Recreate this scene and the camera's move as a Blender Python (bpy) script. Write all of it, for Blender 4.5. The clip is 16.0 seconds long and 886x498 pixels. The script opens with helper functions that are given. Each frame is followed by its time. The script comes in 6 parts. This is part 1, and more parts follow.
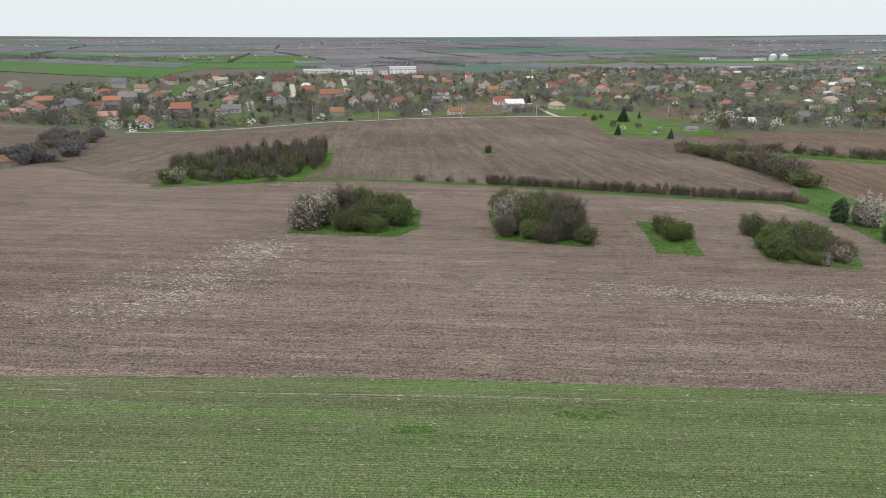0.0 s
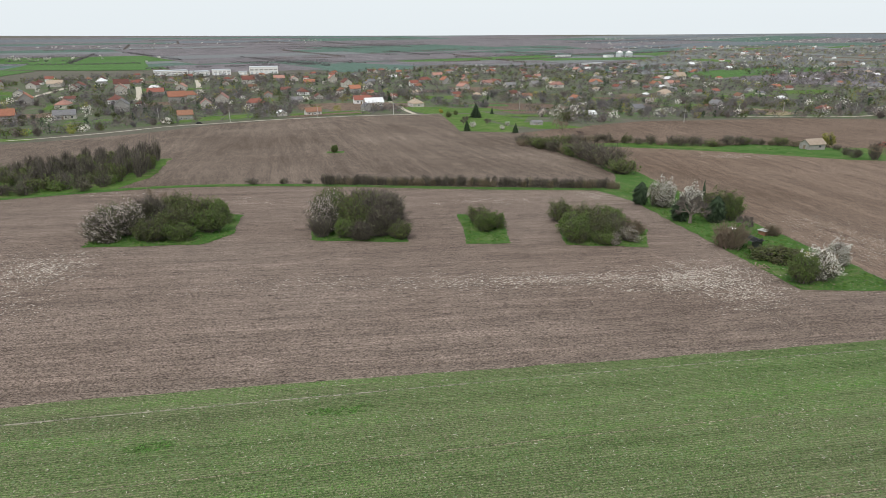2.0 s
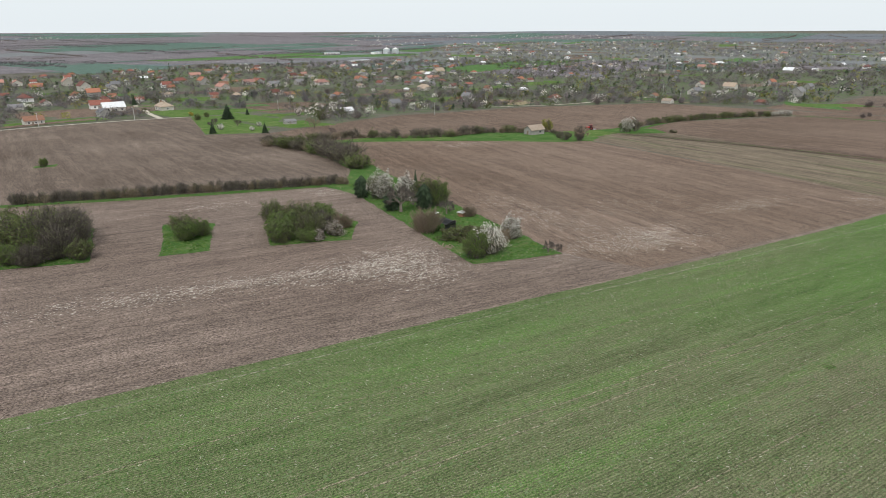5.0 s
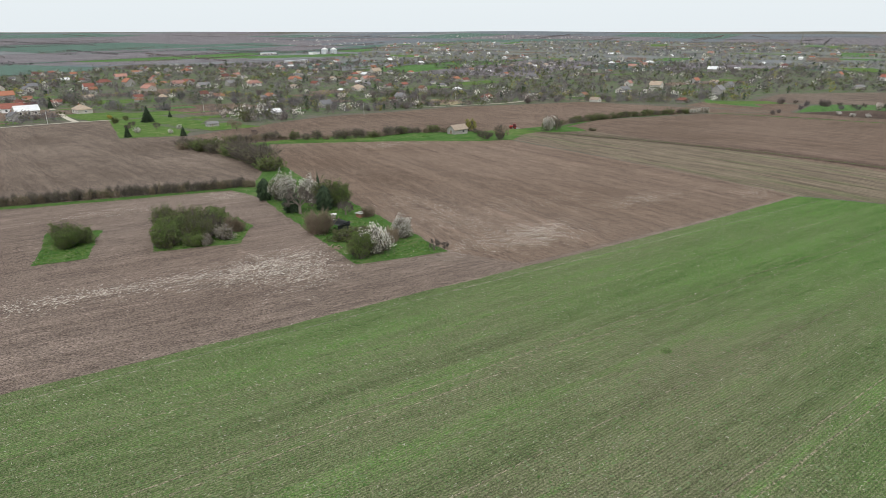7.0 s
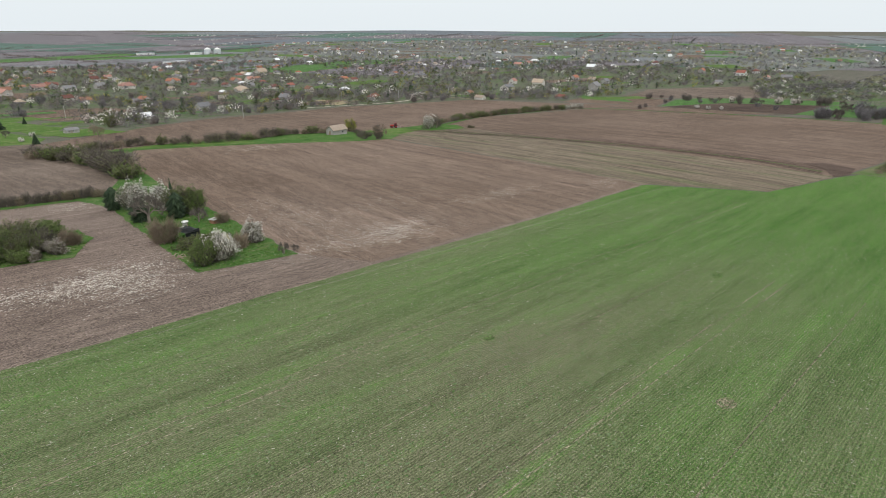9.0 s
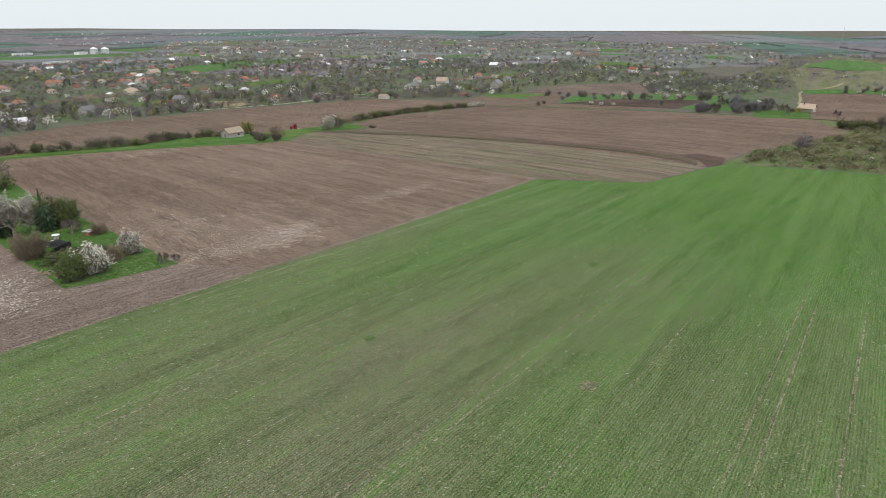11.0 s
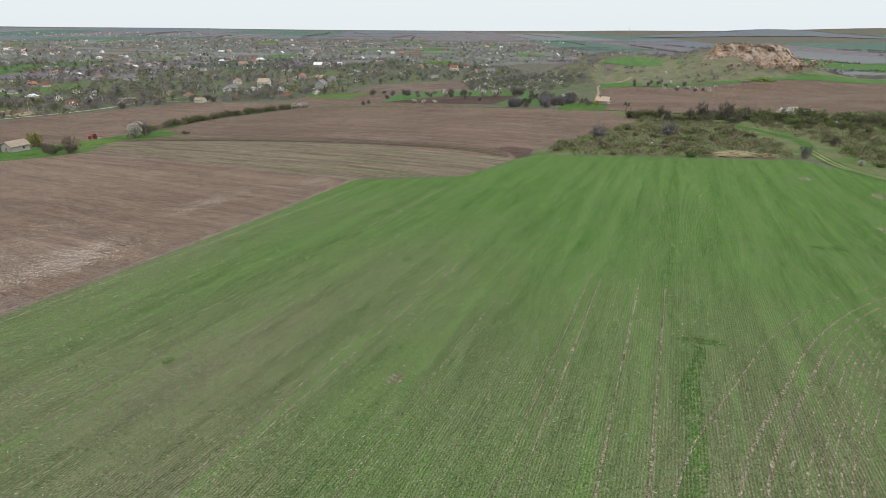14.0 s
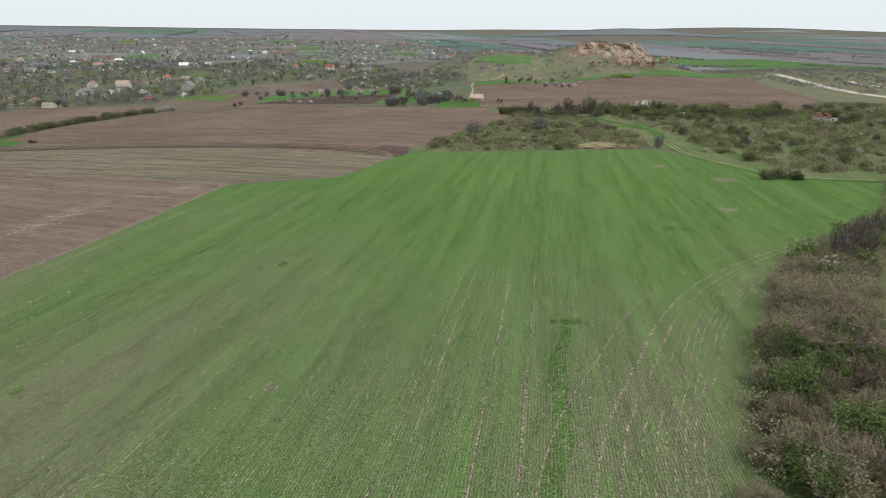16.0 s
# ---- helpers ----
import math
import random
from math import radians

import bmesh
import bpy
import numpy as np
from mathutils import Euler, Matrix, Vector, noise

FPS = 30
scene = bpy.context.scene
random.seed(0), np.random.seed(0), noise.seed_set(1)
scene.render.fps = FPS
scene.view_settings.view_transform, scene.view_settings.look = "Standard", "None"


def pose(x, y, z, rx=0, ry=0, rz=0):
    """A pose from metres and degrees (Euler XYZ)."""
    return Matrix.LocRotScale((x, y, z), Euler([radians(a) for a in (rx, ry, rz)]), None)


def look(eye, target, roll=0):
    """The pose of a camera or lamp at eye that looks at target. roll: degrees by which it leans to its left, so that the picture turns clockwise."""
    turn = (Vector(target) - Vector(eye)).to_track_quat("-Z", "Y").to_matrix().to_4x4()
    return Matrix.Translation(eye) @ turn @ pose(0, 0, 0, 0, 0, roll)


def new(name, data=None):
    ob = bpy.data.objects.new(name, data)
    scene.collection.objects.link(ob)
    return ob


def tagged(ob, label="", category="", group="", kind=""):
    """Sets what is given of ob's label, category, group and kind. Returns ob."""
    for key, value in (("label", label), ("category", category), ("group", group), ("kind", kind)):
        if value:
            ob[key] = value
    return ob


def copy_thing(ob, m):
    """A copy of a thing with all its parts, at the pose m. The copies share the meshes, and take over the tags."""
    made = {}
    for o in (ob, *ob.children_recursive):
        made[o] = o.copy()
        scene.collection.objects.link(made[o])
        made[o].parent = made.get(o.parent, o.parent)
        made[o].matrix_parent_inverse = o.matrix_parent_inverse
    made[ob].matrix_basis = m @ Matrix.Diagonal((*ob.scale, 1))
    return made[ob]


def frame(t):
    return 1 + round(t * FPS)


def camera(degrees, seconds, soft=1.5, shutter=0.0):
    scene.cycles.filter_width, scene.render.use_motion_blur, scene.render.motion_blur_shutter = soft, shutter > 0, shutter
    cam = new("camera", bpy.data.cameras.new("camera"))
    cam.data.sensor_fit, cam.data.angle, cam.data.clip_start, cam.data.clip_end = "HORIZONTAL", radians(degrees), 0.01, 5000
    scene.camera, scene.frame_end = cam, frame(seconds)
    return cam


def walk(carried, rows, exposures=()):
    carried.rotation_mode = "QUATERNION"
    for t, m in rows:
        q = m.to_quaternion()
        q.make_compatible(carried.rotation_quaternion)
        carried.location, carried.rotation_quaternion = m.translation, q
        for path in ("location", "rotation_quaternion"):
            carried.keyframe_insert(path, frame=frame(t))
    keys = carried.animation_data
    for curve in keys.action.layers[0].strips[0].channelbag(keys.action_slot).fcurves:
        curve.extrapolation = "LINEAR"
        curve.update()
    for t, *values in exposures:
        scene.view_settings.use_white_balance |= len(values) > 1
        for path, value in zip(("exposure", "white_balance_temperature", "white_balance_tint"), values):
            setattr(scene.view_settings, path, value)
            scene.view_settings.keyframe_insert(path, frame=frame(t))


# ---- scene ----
cam = camera(71.3, 16.0, soft=0.5)
METRES, EYE, TILT, LEAN, TURN = 62.12, 31.0, -2.32, 2.56, -1.7
ROWS = [
    (0.0, 0.0, 0.0, 0.0, 0.76, -16.87, -2.5),
    (0.5, 0.0532, -0.0019, 0.002, -2.1, -16.78, -2.38),
    (1.0, 0.1049, -0.0056, 0.0039, -5.03, -16.69, -2.23),
    (1.5, 0.1548, -0.0114, 0.0057, -7.93, -16.61, -2.08),
    (2.0, 0.1997, -0.0192, 0.0073, -10.66, -16.53, -1.97),
    (2.5, 0.2458, -0.0296, 0.0088, -13.73, -16.46, -1.81),
    (3.0, 0.2904, -0.0412, 0.0104, -16.84, -16.41, -1.65),
    (3.5, 0.3338, -0.0545, 0.0121, -19.95, -16.37, -1.49),
    (4.0, 0.3756, -0.0705, 0.0134, -23.44, -16.32, -1.34),
    (4.5, 0.416, -0.09, 0.0147, -27.22, -16.26, -1.15),
    (5.0, 0.4537, -0.1121, 0.0161, -30.37, -16.24, -0.99),
    (7.5, 0.6222, -0.253, 0.0245, -35.8, -16.16, -0.78),
    (8.0, 0.653, -0.2828, 0.0254, -36.75, -16.16, -0.74),
    (8.5, 0.679, -0.309, 0.026, -40.03, -16.15, -0.54),
    (9.0, 0.6995, -0.3312, 0.0268, -44.72, -16.15, -0.27),
    (11.5, 0.749, -0.4111, 0.0351, -54.08, -16.27, 0.18),
    (12.0, 0.7561, -0.4256, 0.0367, -55.58, -16.27, 0.24),
    (12.5, 0.7626, -0.4395, 0.0381, -57.35, -16.29, 0.34),
    (13.0, 0.7678, -0.4518, 0.0389, -60.8, -16.34, 0.51),
    (13.5, 0.772, -0.4625, 0.0394, -64.44, -16.4, 0.7),
    (14.0, 0.7743, -0.4723, 0.0394, -68.16, -16.47, 0.9),
    (14.5, 0.7756, -0.4826, 0.0395, -72.4, -16.56, 1.11),
    (15.0, 0.7754, -0.4909, 0.0399, -76.58, -16.7, 1.29),
    (15.5, 0.7734, -0.4995, 0.0402, -78.13, -16.74, 1.34),
    (16.0, 0.7709, -0.5073, 0.0406, -79.01, -16.79, 1.39),
]
walk(cam, [(t, pose(0, 0, EYE, TILT, LEAN, TURN) @ pose(METRES * x, METRES * y, METRES * z, 90 + pitch, roll, yaw)) for t, x, y, z, yaw, pitch, roll in ROWS])

# ---- light ----
SUN_EL, SUN_AZ = 48.0, 215.0
world = bpy.data.worlds.new("hazy_sky")
scene.world = world
world.use_nodes = True
wn, wl = world.node_tree.nodes, world.node_tree.links
wn.clear()
w_out, w_bg, w_mix, w_sky = (wn.new("ShaderNode" + k) for k in ("OutputWorld", "Background", "MixRGB", "TexSky"))
w_sky.sky_type = "NISHITA"
w_sky.sun_disc = False
w_sky.sun_elevation, w_sky.sun_rotation = radians(SUN_EL), radians(SUN_AZ)
w_sky.dust_density, w_sky.air_density = 4.0, 1.0
w_mix.inputs[0].default_value = 0.86          # thin white cloud over most of the blue
w_mix.inputs[2].default_value = (9.3, 10.0, 10.4, 1)
w_bg.inputs[1].default_value = 0.1
wl.new(w_sky.outputs[0], w_mix.inputs[1])
wl.new(w_mix.outputs[0], w_bg.inputs[0])
wl.new(w_bg.outputs[0], w_out.inputs[0])
sun = new("sun", bpy.data.lights.new("sun", "SUN"))
sun.data.energy, sun.data.angle, sun.data.color = 1.8, radians(9), (1, 0.972, 0.94)
az, el = radians(SUN_AZ), radians(SUN_EL)
sun.matrix_world = look((math.sin(az) * math.cos(el) * 300, math.cos(az) * math.cos(el) * 300, math.sin(el) * 300), (0, 0, 0))
scene.view_settings.exposure = -0.02


# ---- materials ----
class Nodes:
    """A small builder for one node material."""

    def __init__(self, name, rough=0.9, spec=0.2):
        self.m = bpy.data.materials.new(name)
        self.m.use_nodes = True
        self.n, self.l = self.m.node_tree.nodes, self.m.node_tree.links
        self.b = self.n["Principled BSDF"]
        self.b.inputs["Roughness"].default_value = rough
        self.b.inputs["Specular IOR Level"].default_value = spec
        self.geo = self.n.new("ShaderNodeNewGeometry")

    def link(self, a, b):
        self.l.new(a, b)

    def scaled(self, sx, sy, sz, turn=0.0):
        mp = self.n.new("ShaderNodeMapping")
        mp.vector_type = "TEXTURE"                # turned first, then stretched along the turned axes
        mp.inputs["Scale"].default_value = (1 / sx, 1 / sy, 1 / sz)
        mp.inputs["Rotation"].default_value = (0, 0, radians(turn))
        self.link(self.geo.outputs["Position"], mp.inputs["Vector"])
        return mp.outputs[0]

    def noise(self, vec, scale, detail=4.0, rough=0.6):
        t = self.n.new("ShaderNodeTexNoise")
        t.inputs["Scale"].default_value, t.inputs["Detail"].default_value, t.inputs["Roughness"].default_value = scale, detail, rough
        self.link(vec, t.inputs["Vector"])
        return t.outputs[0]

    def ramp(self, fac, a, b, lo=0.35, hi=0.65):
        r = self.n.new("ShaderNodeValToRGB")
        e = r.color_ramp.elements
        e[0].position, e[1].position = lo, hi
        e[0].color, e[1].color = (*a, 1), (*b, 1)
        self.link(fac, r.inputs[0])
        return r.outputs[0]

    def level(self, fac, lo, hi, a=0.0, b=1.0):
        r = self.n.new("ShaderNodeMapRange")
        r.clamp = True
        for i, v in enumerate((lo, hi, a, b)):
            r.inputs[i + 1].default_value = v
        self.link(fac, r.inputs[0])
        return r.outputs[0]

    def math(self, op, a, b=None):
        r = self.n.new("ShaderNodeMath")
        r.operation = op
        for i, v in enumerate((a, b)):
            if isinstance(v, (int, float)):
                r.inputs[i].default_value = v
            elif v is not None:
                self.link(v, r.inputs[i])
        return r.outputs[0]

    def mix(self, fac, a, b, how="MIX"):
        x = self.n.new("ShaderNodeMixRGB")
        x.blend_type = how
        for i, v in enumerate((fac, a, b)):
            if isinstance(v, (int, float)):
                x.inputs[i].default_value = v
            elif isinstance(v, tuple):
                x.inputs[i].default_value = (*v, 1)
            else:
                self.link(v, x.inputs[i])
        return x.outputs[0]

    def vary(self, c, fac, a, b, lo=0.3, hi=0.7):
        """Lightens and darkens a colour by a noise, keeping its hue."""
        return self.mix(1.0, c, self.ramp(fac, (a, a, a), (b, b, b), lo, hi), "MULTIPLY")

    def random(self, island=False):
        if island:
            return self.geo.outputs["Random Per Island"]
        return self.n.new("ShaderNodeObjectInfo").outputs["Random"]

    def xyz(self):
        s = self.n.new("ShaderNodeSeparateXYZ")
        self.link(self.geo.outputs["Position"], s.inputs[0])
        return s.outputs

    def done(self, colour, bump=None, strength=0.5, distance=0.1):
        if isinstance(colour, tuple):
            self.b.inputs["Base Color"].default_value = (*colour, 1)
        else:
            self.link(colour, self.b.inputs["Base Color"])
        if bump is not None:
            k = self.n.new("ShaderNodeBump")
            k.inputs["Strength"].default_value, k.inputs["Distance"].default_value = strength, distance
            self.link(bump, k.inputs["Height"])
            self.link(k.outputs[0], self.b.inputs["Normal"])
        return self.m


def soil(name, dark, light, straw=0.0, turn=0.0, rows=1.0):
    """Worked earth: clods, furrows along one way, broad damp and dry patches, a little straw."""
    k = Nodes(name, 1.0, 0.03)
    p = k.geo.outputs["Position"]
    broad = k.noise(p, 0.018, 5, 0.55)
    mid = k.noise(p, 0.2, 5, 0.65)
    passes = k.noise(k.scaled(0.012, 1.0, 1.0, turn), 0.3 * rows, 3, 0.6)
    clod = k.noise(k.scaled(0.7, 1.0, 1.0, turn), 5.5, 3, 0.8)
    furrow = k.noise(k.scaled(0.04, 1.0, 1.0, turn), 2.2 * rows, 4, 0.8)
    c = k.ramp(broad, dark, light, 0.32, 0.68)
    c = k.vary(c, mid, 0.9, 1.1)
    c = k.vary(c, passes, 0.86, 1.14, 0.35, 0.65)
    c = k.vary(c, clod, 0.36, 1.7, 0.37, 0.63)
    c = k.vary(c, furrow, 0.76, 1.22, 0.38, 0.62)
    c = k.vary(c, k.noise(k.scaled(0.4, 1.0, 1.0, turn), 1.9, 2, 0.6), 0.45, 1.0, 0.27, 0.4)
    if straw:
        s = k.noise(k.scaled(0.4, 1.3, 1.0, turn), 3.4, 3, 0.8)
        where = k.level(k.noise(k.scaled(0.4, 1.0, 1.0, turn), 0.035, 3, 0.6), 0.5, 0.7, 0.05, straw)
        c = k.mix(k.math("MULTIPLY", k.level(s, 0.58, 0.66), where), c, (0.42, 0.37, 0.31))
    h = k.math("ADD", k.math("MULTIPLY", clod, 0.6), furrow)
    return k.done(c, h, 0.9, 0.18)


def stubble(name, turn):
    """Unploughed ground in long narrow strips: tan stalks, dark wheel lines, green weeds."""
    k = Nodes(name, 1.0, 0.04)
    strip = k.noise(k.scaled(0.006, 1.0, 1.0, turn), 0.42, 4, 0.75)
    c = k.ramp(strip, (0.135, 0.104, 0.08), (0.225, 0.182, 0.132), 0.36, 0.62)
    weeds = k.noise(k.scaled(0.08, 1.0, 1.0, turn), 0.16, 4, 0.7)
    c = k.mix(k.level(weeds, 0.5, 0.68, 0, 0.5), c, (0.10, 0.135, 0.05))
    c = k.vary(c, k.noise(k.scaled(0.02, 1.0, 1.0, turn), 1.6, 3, 0.75), 0.68, 1.3, 0.36, 0.64)
    fine = k.noise(k.scaled(0.5, 1.0, 1.0, turn), 4.5, 4, 0.85)
    c = k.vary(c, fine, 0.5, 1.5, 0.36, 0.64)
    return k.done(c, fine, 0.9, 0.15)


def crop(name, lush, sparse, earth, turn=0.0, bare=0.5, lush_from=None):
    """Young cereal in drilled rows along one way, thin in places, with pale straw between."""
    k = Nodes(name, 1.0, 0.04)
    broad = k.noise(k.scaled(0.35, 1.0, 1.0, turn), 0.022, 3, 0.5)
    mid = k.noise(k.scaled(0.2, 1.0, 1.0, turn), 0.35, 4, 0.7)
    band = k.noise(k.scaled(0.01, 1.0, 1.0, turn), 0.34, 3, 0.65)
    rows = k.noise(k.scaled(0.025, 1.0, 1.0, turn), 2.8, 3, 0.75)
    fine = k.noise(k.scaled(0.75, 1.1, 1.0, turn), 9.0, 2, 0.8)
    tuft = k.noise(k.scaled(0.8, 1.1, 1.0, turn), 6.5, 3, 0.95)
    drill = k.n.new("ShaderNodeTexWave")
    drill.bands_direction = "Y"
    drill.inputs["Scale"].default_value, drill.inputs["Distortion"].default_value = 1.05, 1.2
    k.link(k.scaled(0.3, 1.0, 1.0, turn), drill.inputs["Vector"])
    c = k.ramp(broad, sparse, lush, 0.4, 0.74)
    c = k.mix(k.level(k.math("ADD", band, k.math("MULTIPLY", mid, 0.3)), 0.68, 0.8, 0, 0.55), c, lush)
    if lush_from:
        c = k.mix(k.level(k.math("ADD", k.xyz()[0], k.math("MULTIPLY", broad, 130.0)), lush_from[0], lush_from[1], 0, 0.88), c, lush)
    c = k.vary(c, mid, 0.9, 1.1)
    c = k.vary(c, band, 0.85, 1.15, 0.35, 0.65)
    c = k.vary(c, rows, 0.84, 1.15, 0.36, 0.64)
    speck = k.math("ADD", fine, k.math("MULTIPLY", k.math("ADD", rows, band), 0.16))
    c = k.mix(k.level(speck, 0.64, 0.74, 0, bare), c, earth)
    c = k.vary(c, drill.outputs[1], 0.86, 1.14, 0.1, 0.9)
    c = k.vary(c, tuft, 0.36, 1.64, 0.36, 0.64)
    c = k.mix(k.level(k.noise(k.scaled(0.45, 1.3, 1, turn), 6.0, 2, 0.8), 0.63, 0.7, 0, 0.75 * bare), c, (0.44, 0.40, 0.30))
    return k.done(c, k.math("ADD", fine, rows), 0.8, 0.14)


def grassy(name, a, b, dry=(0.30, 0.25, 0.15), amount=0.35):
    k = Nodes(name, 1.0, 0.05)
    p = k.geo.outputs["Position"]
    c = k.ramp(k.noise(p, 0.09, 4), a, b, 0.35, 0.65)
    c = k.mix(k.level(k.noise(p, 0.25, 5, 0.7), 0.52, 0.7, 0, amount), c, dry)
    f = k.noise(p, 2.6, 5, 0.8)
    c = k.vary(c, f, 0.5, 1.5, 0.32, 0.68)
    return k.done(c, f, 0.9, 0.25)


def leafy(name, a, b, c=None, rough=0.75, see=0.25):
    """Leaves, blossoms or twigs: every island has its own tone; thin ones let some light through."""
    k = Nodes(name, rough, 0.25)
    col = k.ramp(k.random(True), a, b, 0.0, 1.0)
    if c:
        col = k.mix(k.level(k.noise(k.geo.outputs["Position"], 0.7, 3), 0.45, 0.62, 0, 0.75), col, c)
    col = k.vary(col, k.random(), 0.82, 1.18, 0, 1)
    m = k.done(col)
    if see:
        tr, mx = k.n.new("ShaderNodeBsdfTranslucent"), k.n.new("ShaderNodeMixShader")
        k.link(col, tr.inputs[0])
        mx.inputs[0].default_value = see
        k.link(k.b.outputs[0], mx.inputs[1])
        k.link(tr.outputs[0], mx.inputs[2])
        k.link(mx.outputs[0], k.n["Material Output"].inputs[0])
    return m


def painted(name, a, b, scale=0.8, rough=0.8, bump=0.2, vary=True):
    k = Nodes(name, rough, 0.3)
    p = k.geo.outputs["Position"]
    f = k.noise(p, scale, 5, 0.65)
    c = k.ramp(f, a, b, 0.3, 0.7)
    if vary:
        c = k.mix(0.5, c, k.ramp(k.random(), (0.36, 0.35, 0.34), (0.64, 0.65, 0.66), 0, 1), "OVERLAY")
    return k.done(c, k.noise(p, scale * 6, 3), bump, 0.05)


def tiled(name, a, b):
    """Roof tiles: courses across the slope, weathered."""
    k = Nodes(name, 0.8, 0.25)
    tc = k.n.new("ShaderNodeTexCoord").outputs["Object"]
    f = k.noise(tc, 0.9, 5, 0.7)
    wv = k.n.new("ShaderNodeTexWave")
    wv.inputs["Scale"].default_value, wv.inputs["Distortion"].default_value = 1.2, 0.4
    wv.bands_direction = "Y"
    k.link(tc, wv.inputs["Vector"])
    c = k.ramp(f, a, b, 0.3, 0.7)
    c = k.mix(0.6, c, k.ramp(k.random(), (0.33, 0.34, 0.36), (0.66, 0.64, 0.62), 0, 1), "OVERLAY")
    return k.done(c, wv.outputs[0], 0.6, 0.06)


SOIL = soil("ploughed_soil", (0.180, 0.135, 0.111), (0.230, 0.179, 0.150), 0.6)
SOIL_FAR = soil("harrowed_soil", (0.130, 0.099, 0.079), (0.196, 0.152, 0.124), 0.3, 94.0)
SOIL_EAST = soil("eastern_soil", (0.142, 0.101, 0.077), (0.188, 0.136, 0.106), 0.3, 78.0)
SOIL_NEAR = soil("brown_soil", (0.160, 0.113, 0.085), (0.207, 0.151, 0.118), 0.7, 78.0)
SOIL_DARK = soil("fresh_furrows", (0.075, 0.054, 0.045), (0.115, 0.083, 0.067), 0.0, 78.0)
# Distance haze is mixed into this soil colour: paler and bluer.
SOIL_HAZED = soil("hazed_plain_soil", (0.150, 0.135, 0.143), (0.205, 0.186, 0.192), 0.0, 24.0, 0.2)
STUBBLE = stubble("weedy_stubble", 78.0)
CROP = crop("young_wheat", (0.053, 0.168, 0.016), (0.129, 0.150, 0.073), (0.222, 0.190, 0.132), 0.0, 0.7, (150, 255))
CROP_FAR = crop("distant_wheat", (0.07, 0.16, 0.04), (0.095, 0.17, 0.06), (0.14, 0.145, 0.09), 24.0, 0.2)
# The blue in this wheat colour is painted distance haze.
CROP_HAZED = crop("hazed_wheat", (0.085, 0.145, 0.115), (0.11, 0.165, 0.135), (0.15, 0.16, 0.145), 24.0, 0.2)
STRIP_GREEN = grassy("weedy_strip", (0.10, 0.14, 0.05), (0.15, 0.16, 0.08), amount=0.5)
GRASS = grassy("verge_grass", (0.055, 0.124, 0.026), (0.085, 0.158, 0.042), amount=0.35)
MEADOW = grassy("garden_grass", (0.07, 0.14, 0.028), (0.11, 0.175, 0.045), amount=0.6)
LAND = grassy("rough_land", (0.115, 0.118, 0.085), (0.155, 0.135, 0.115), (0.155, 0.13, 0.11), 0.8)
TOWNLAND = grassy("garden_ground", (0.085, 0.135, 0.05), (0.15, 0.132, 0.112), (0.165, 0.138, 0.122), 0.6)
# Outskirt ground is paled and greyed to paint in haze.
OUTLAND_HAZED = grassy("hazed_outskirt_ground", (0.145, 0.175, 0.135), (0.20, 0.19, 0.182), (0.21, 0.19, 0.19), 0.6)
HILLLAND = grassy("hill_ground", (0.125, 0.145, 0.07), (0.19, 0.175, 0.12), (0.225, 0.19, 0.15), 0.75)
SCRUBLAND = grassy("scrub_ground", (0.095, 0.15, 0.045), (0.165, 0.17, 0.09), (0.23, 0.195, 0.145), 0.6)
DRYGRASS = grassy("dry_grass", (0.26, 0.21, 0.12), (0.33, 0.28, 0.18), (0.20, 0.17, 0.10), 0.5)
ROAD = painted("pale_dirt_road", (0.42, 0.37, 0.29), (0.58, 0.53, 0.44), 0.6, 0.95, 0.4, False)
STRAW = leafy("straw", (0.45, 0.40, 0.34), (0.72, 0.66, 0.58), None, 0.8, 0.0)
CLOD = leafy("earth_clod", (0.10, 0.075, 0.058), (0.29, 0.23, 0.18), None, 0.95, 0.0)
TUFT = leafy("wheat_tuft", (0.065, 0.13, 0.03), (0.17, 0.22, 0.11), None, 0.8, 0.2)
GRASSTUFT = leafy("grass_tuft", (0.045, 0.11, 0.015), (0.12, 0.19, 0.045), None, 0.9, 0.25)
BARK = painted("grey_bark", (0.13, 0.105, 0.09), (0.24, 0.20, 0.17), 3.0, 0.95, 0.5)
TWIG = leafy("grey_twigs", (0.058, 0.05, 0.044), (0.155, 0.133, 0.113), None, 0.9, 0.0)
TWIG_RED = leafy("brown_twigs", (0.14, 0.106, 0.078), (0.31, 0.24, 0.18), None, 0.9, 0.0)
TREE_GREY = leafy("dim_grey_branches", (0.095, 0.087, 0.092), (0.215, 0.195, 0.2), None, 0.9, 0.0)
TREE_BROWN = leafy("dim_brown_branches", (0.09, 0.075, 0.07), (0.20, 0.165, 0.15), None, 0.9, 0.0)
BUD = leafy("grey_green_buds", (0.10, 0.108, 0.052), (0.20, 0.195, 0.105), (0.165, 0.142, 0.105), see=0.3)
LEAF = leafy("fresh_leaves", (0.085, 0.145, 0.032), (0.19, 0.25, 0.075), (0.15, 0.165, 0.075), see=0.35)
LEAF_DARK = leafy("dull_leaves", (0.07, 0.095, 0.032), (0.155, 0.178, 0.062), (0.135, 0.122, 0.066), see=0.3)
# Branch colour lightened and cooled so that it carries distance haze.
TREE_HAZED = leafy("hazed_grey_branches", (0.135, 0.13, 0.138), (0.27, 0.258, 0.265), None, 0.9, 0.0)
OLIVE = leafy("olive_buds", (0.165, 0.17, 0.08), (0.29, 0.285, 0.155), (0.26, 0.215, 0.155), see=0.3)
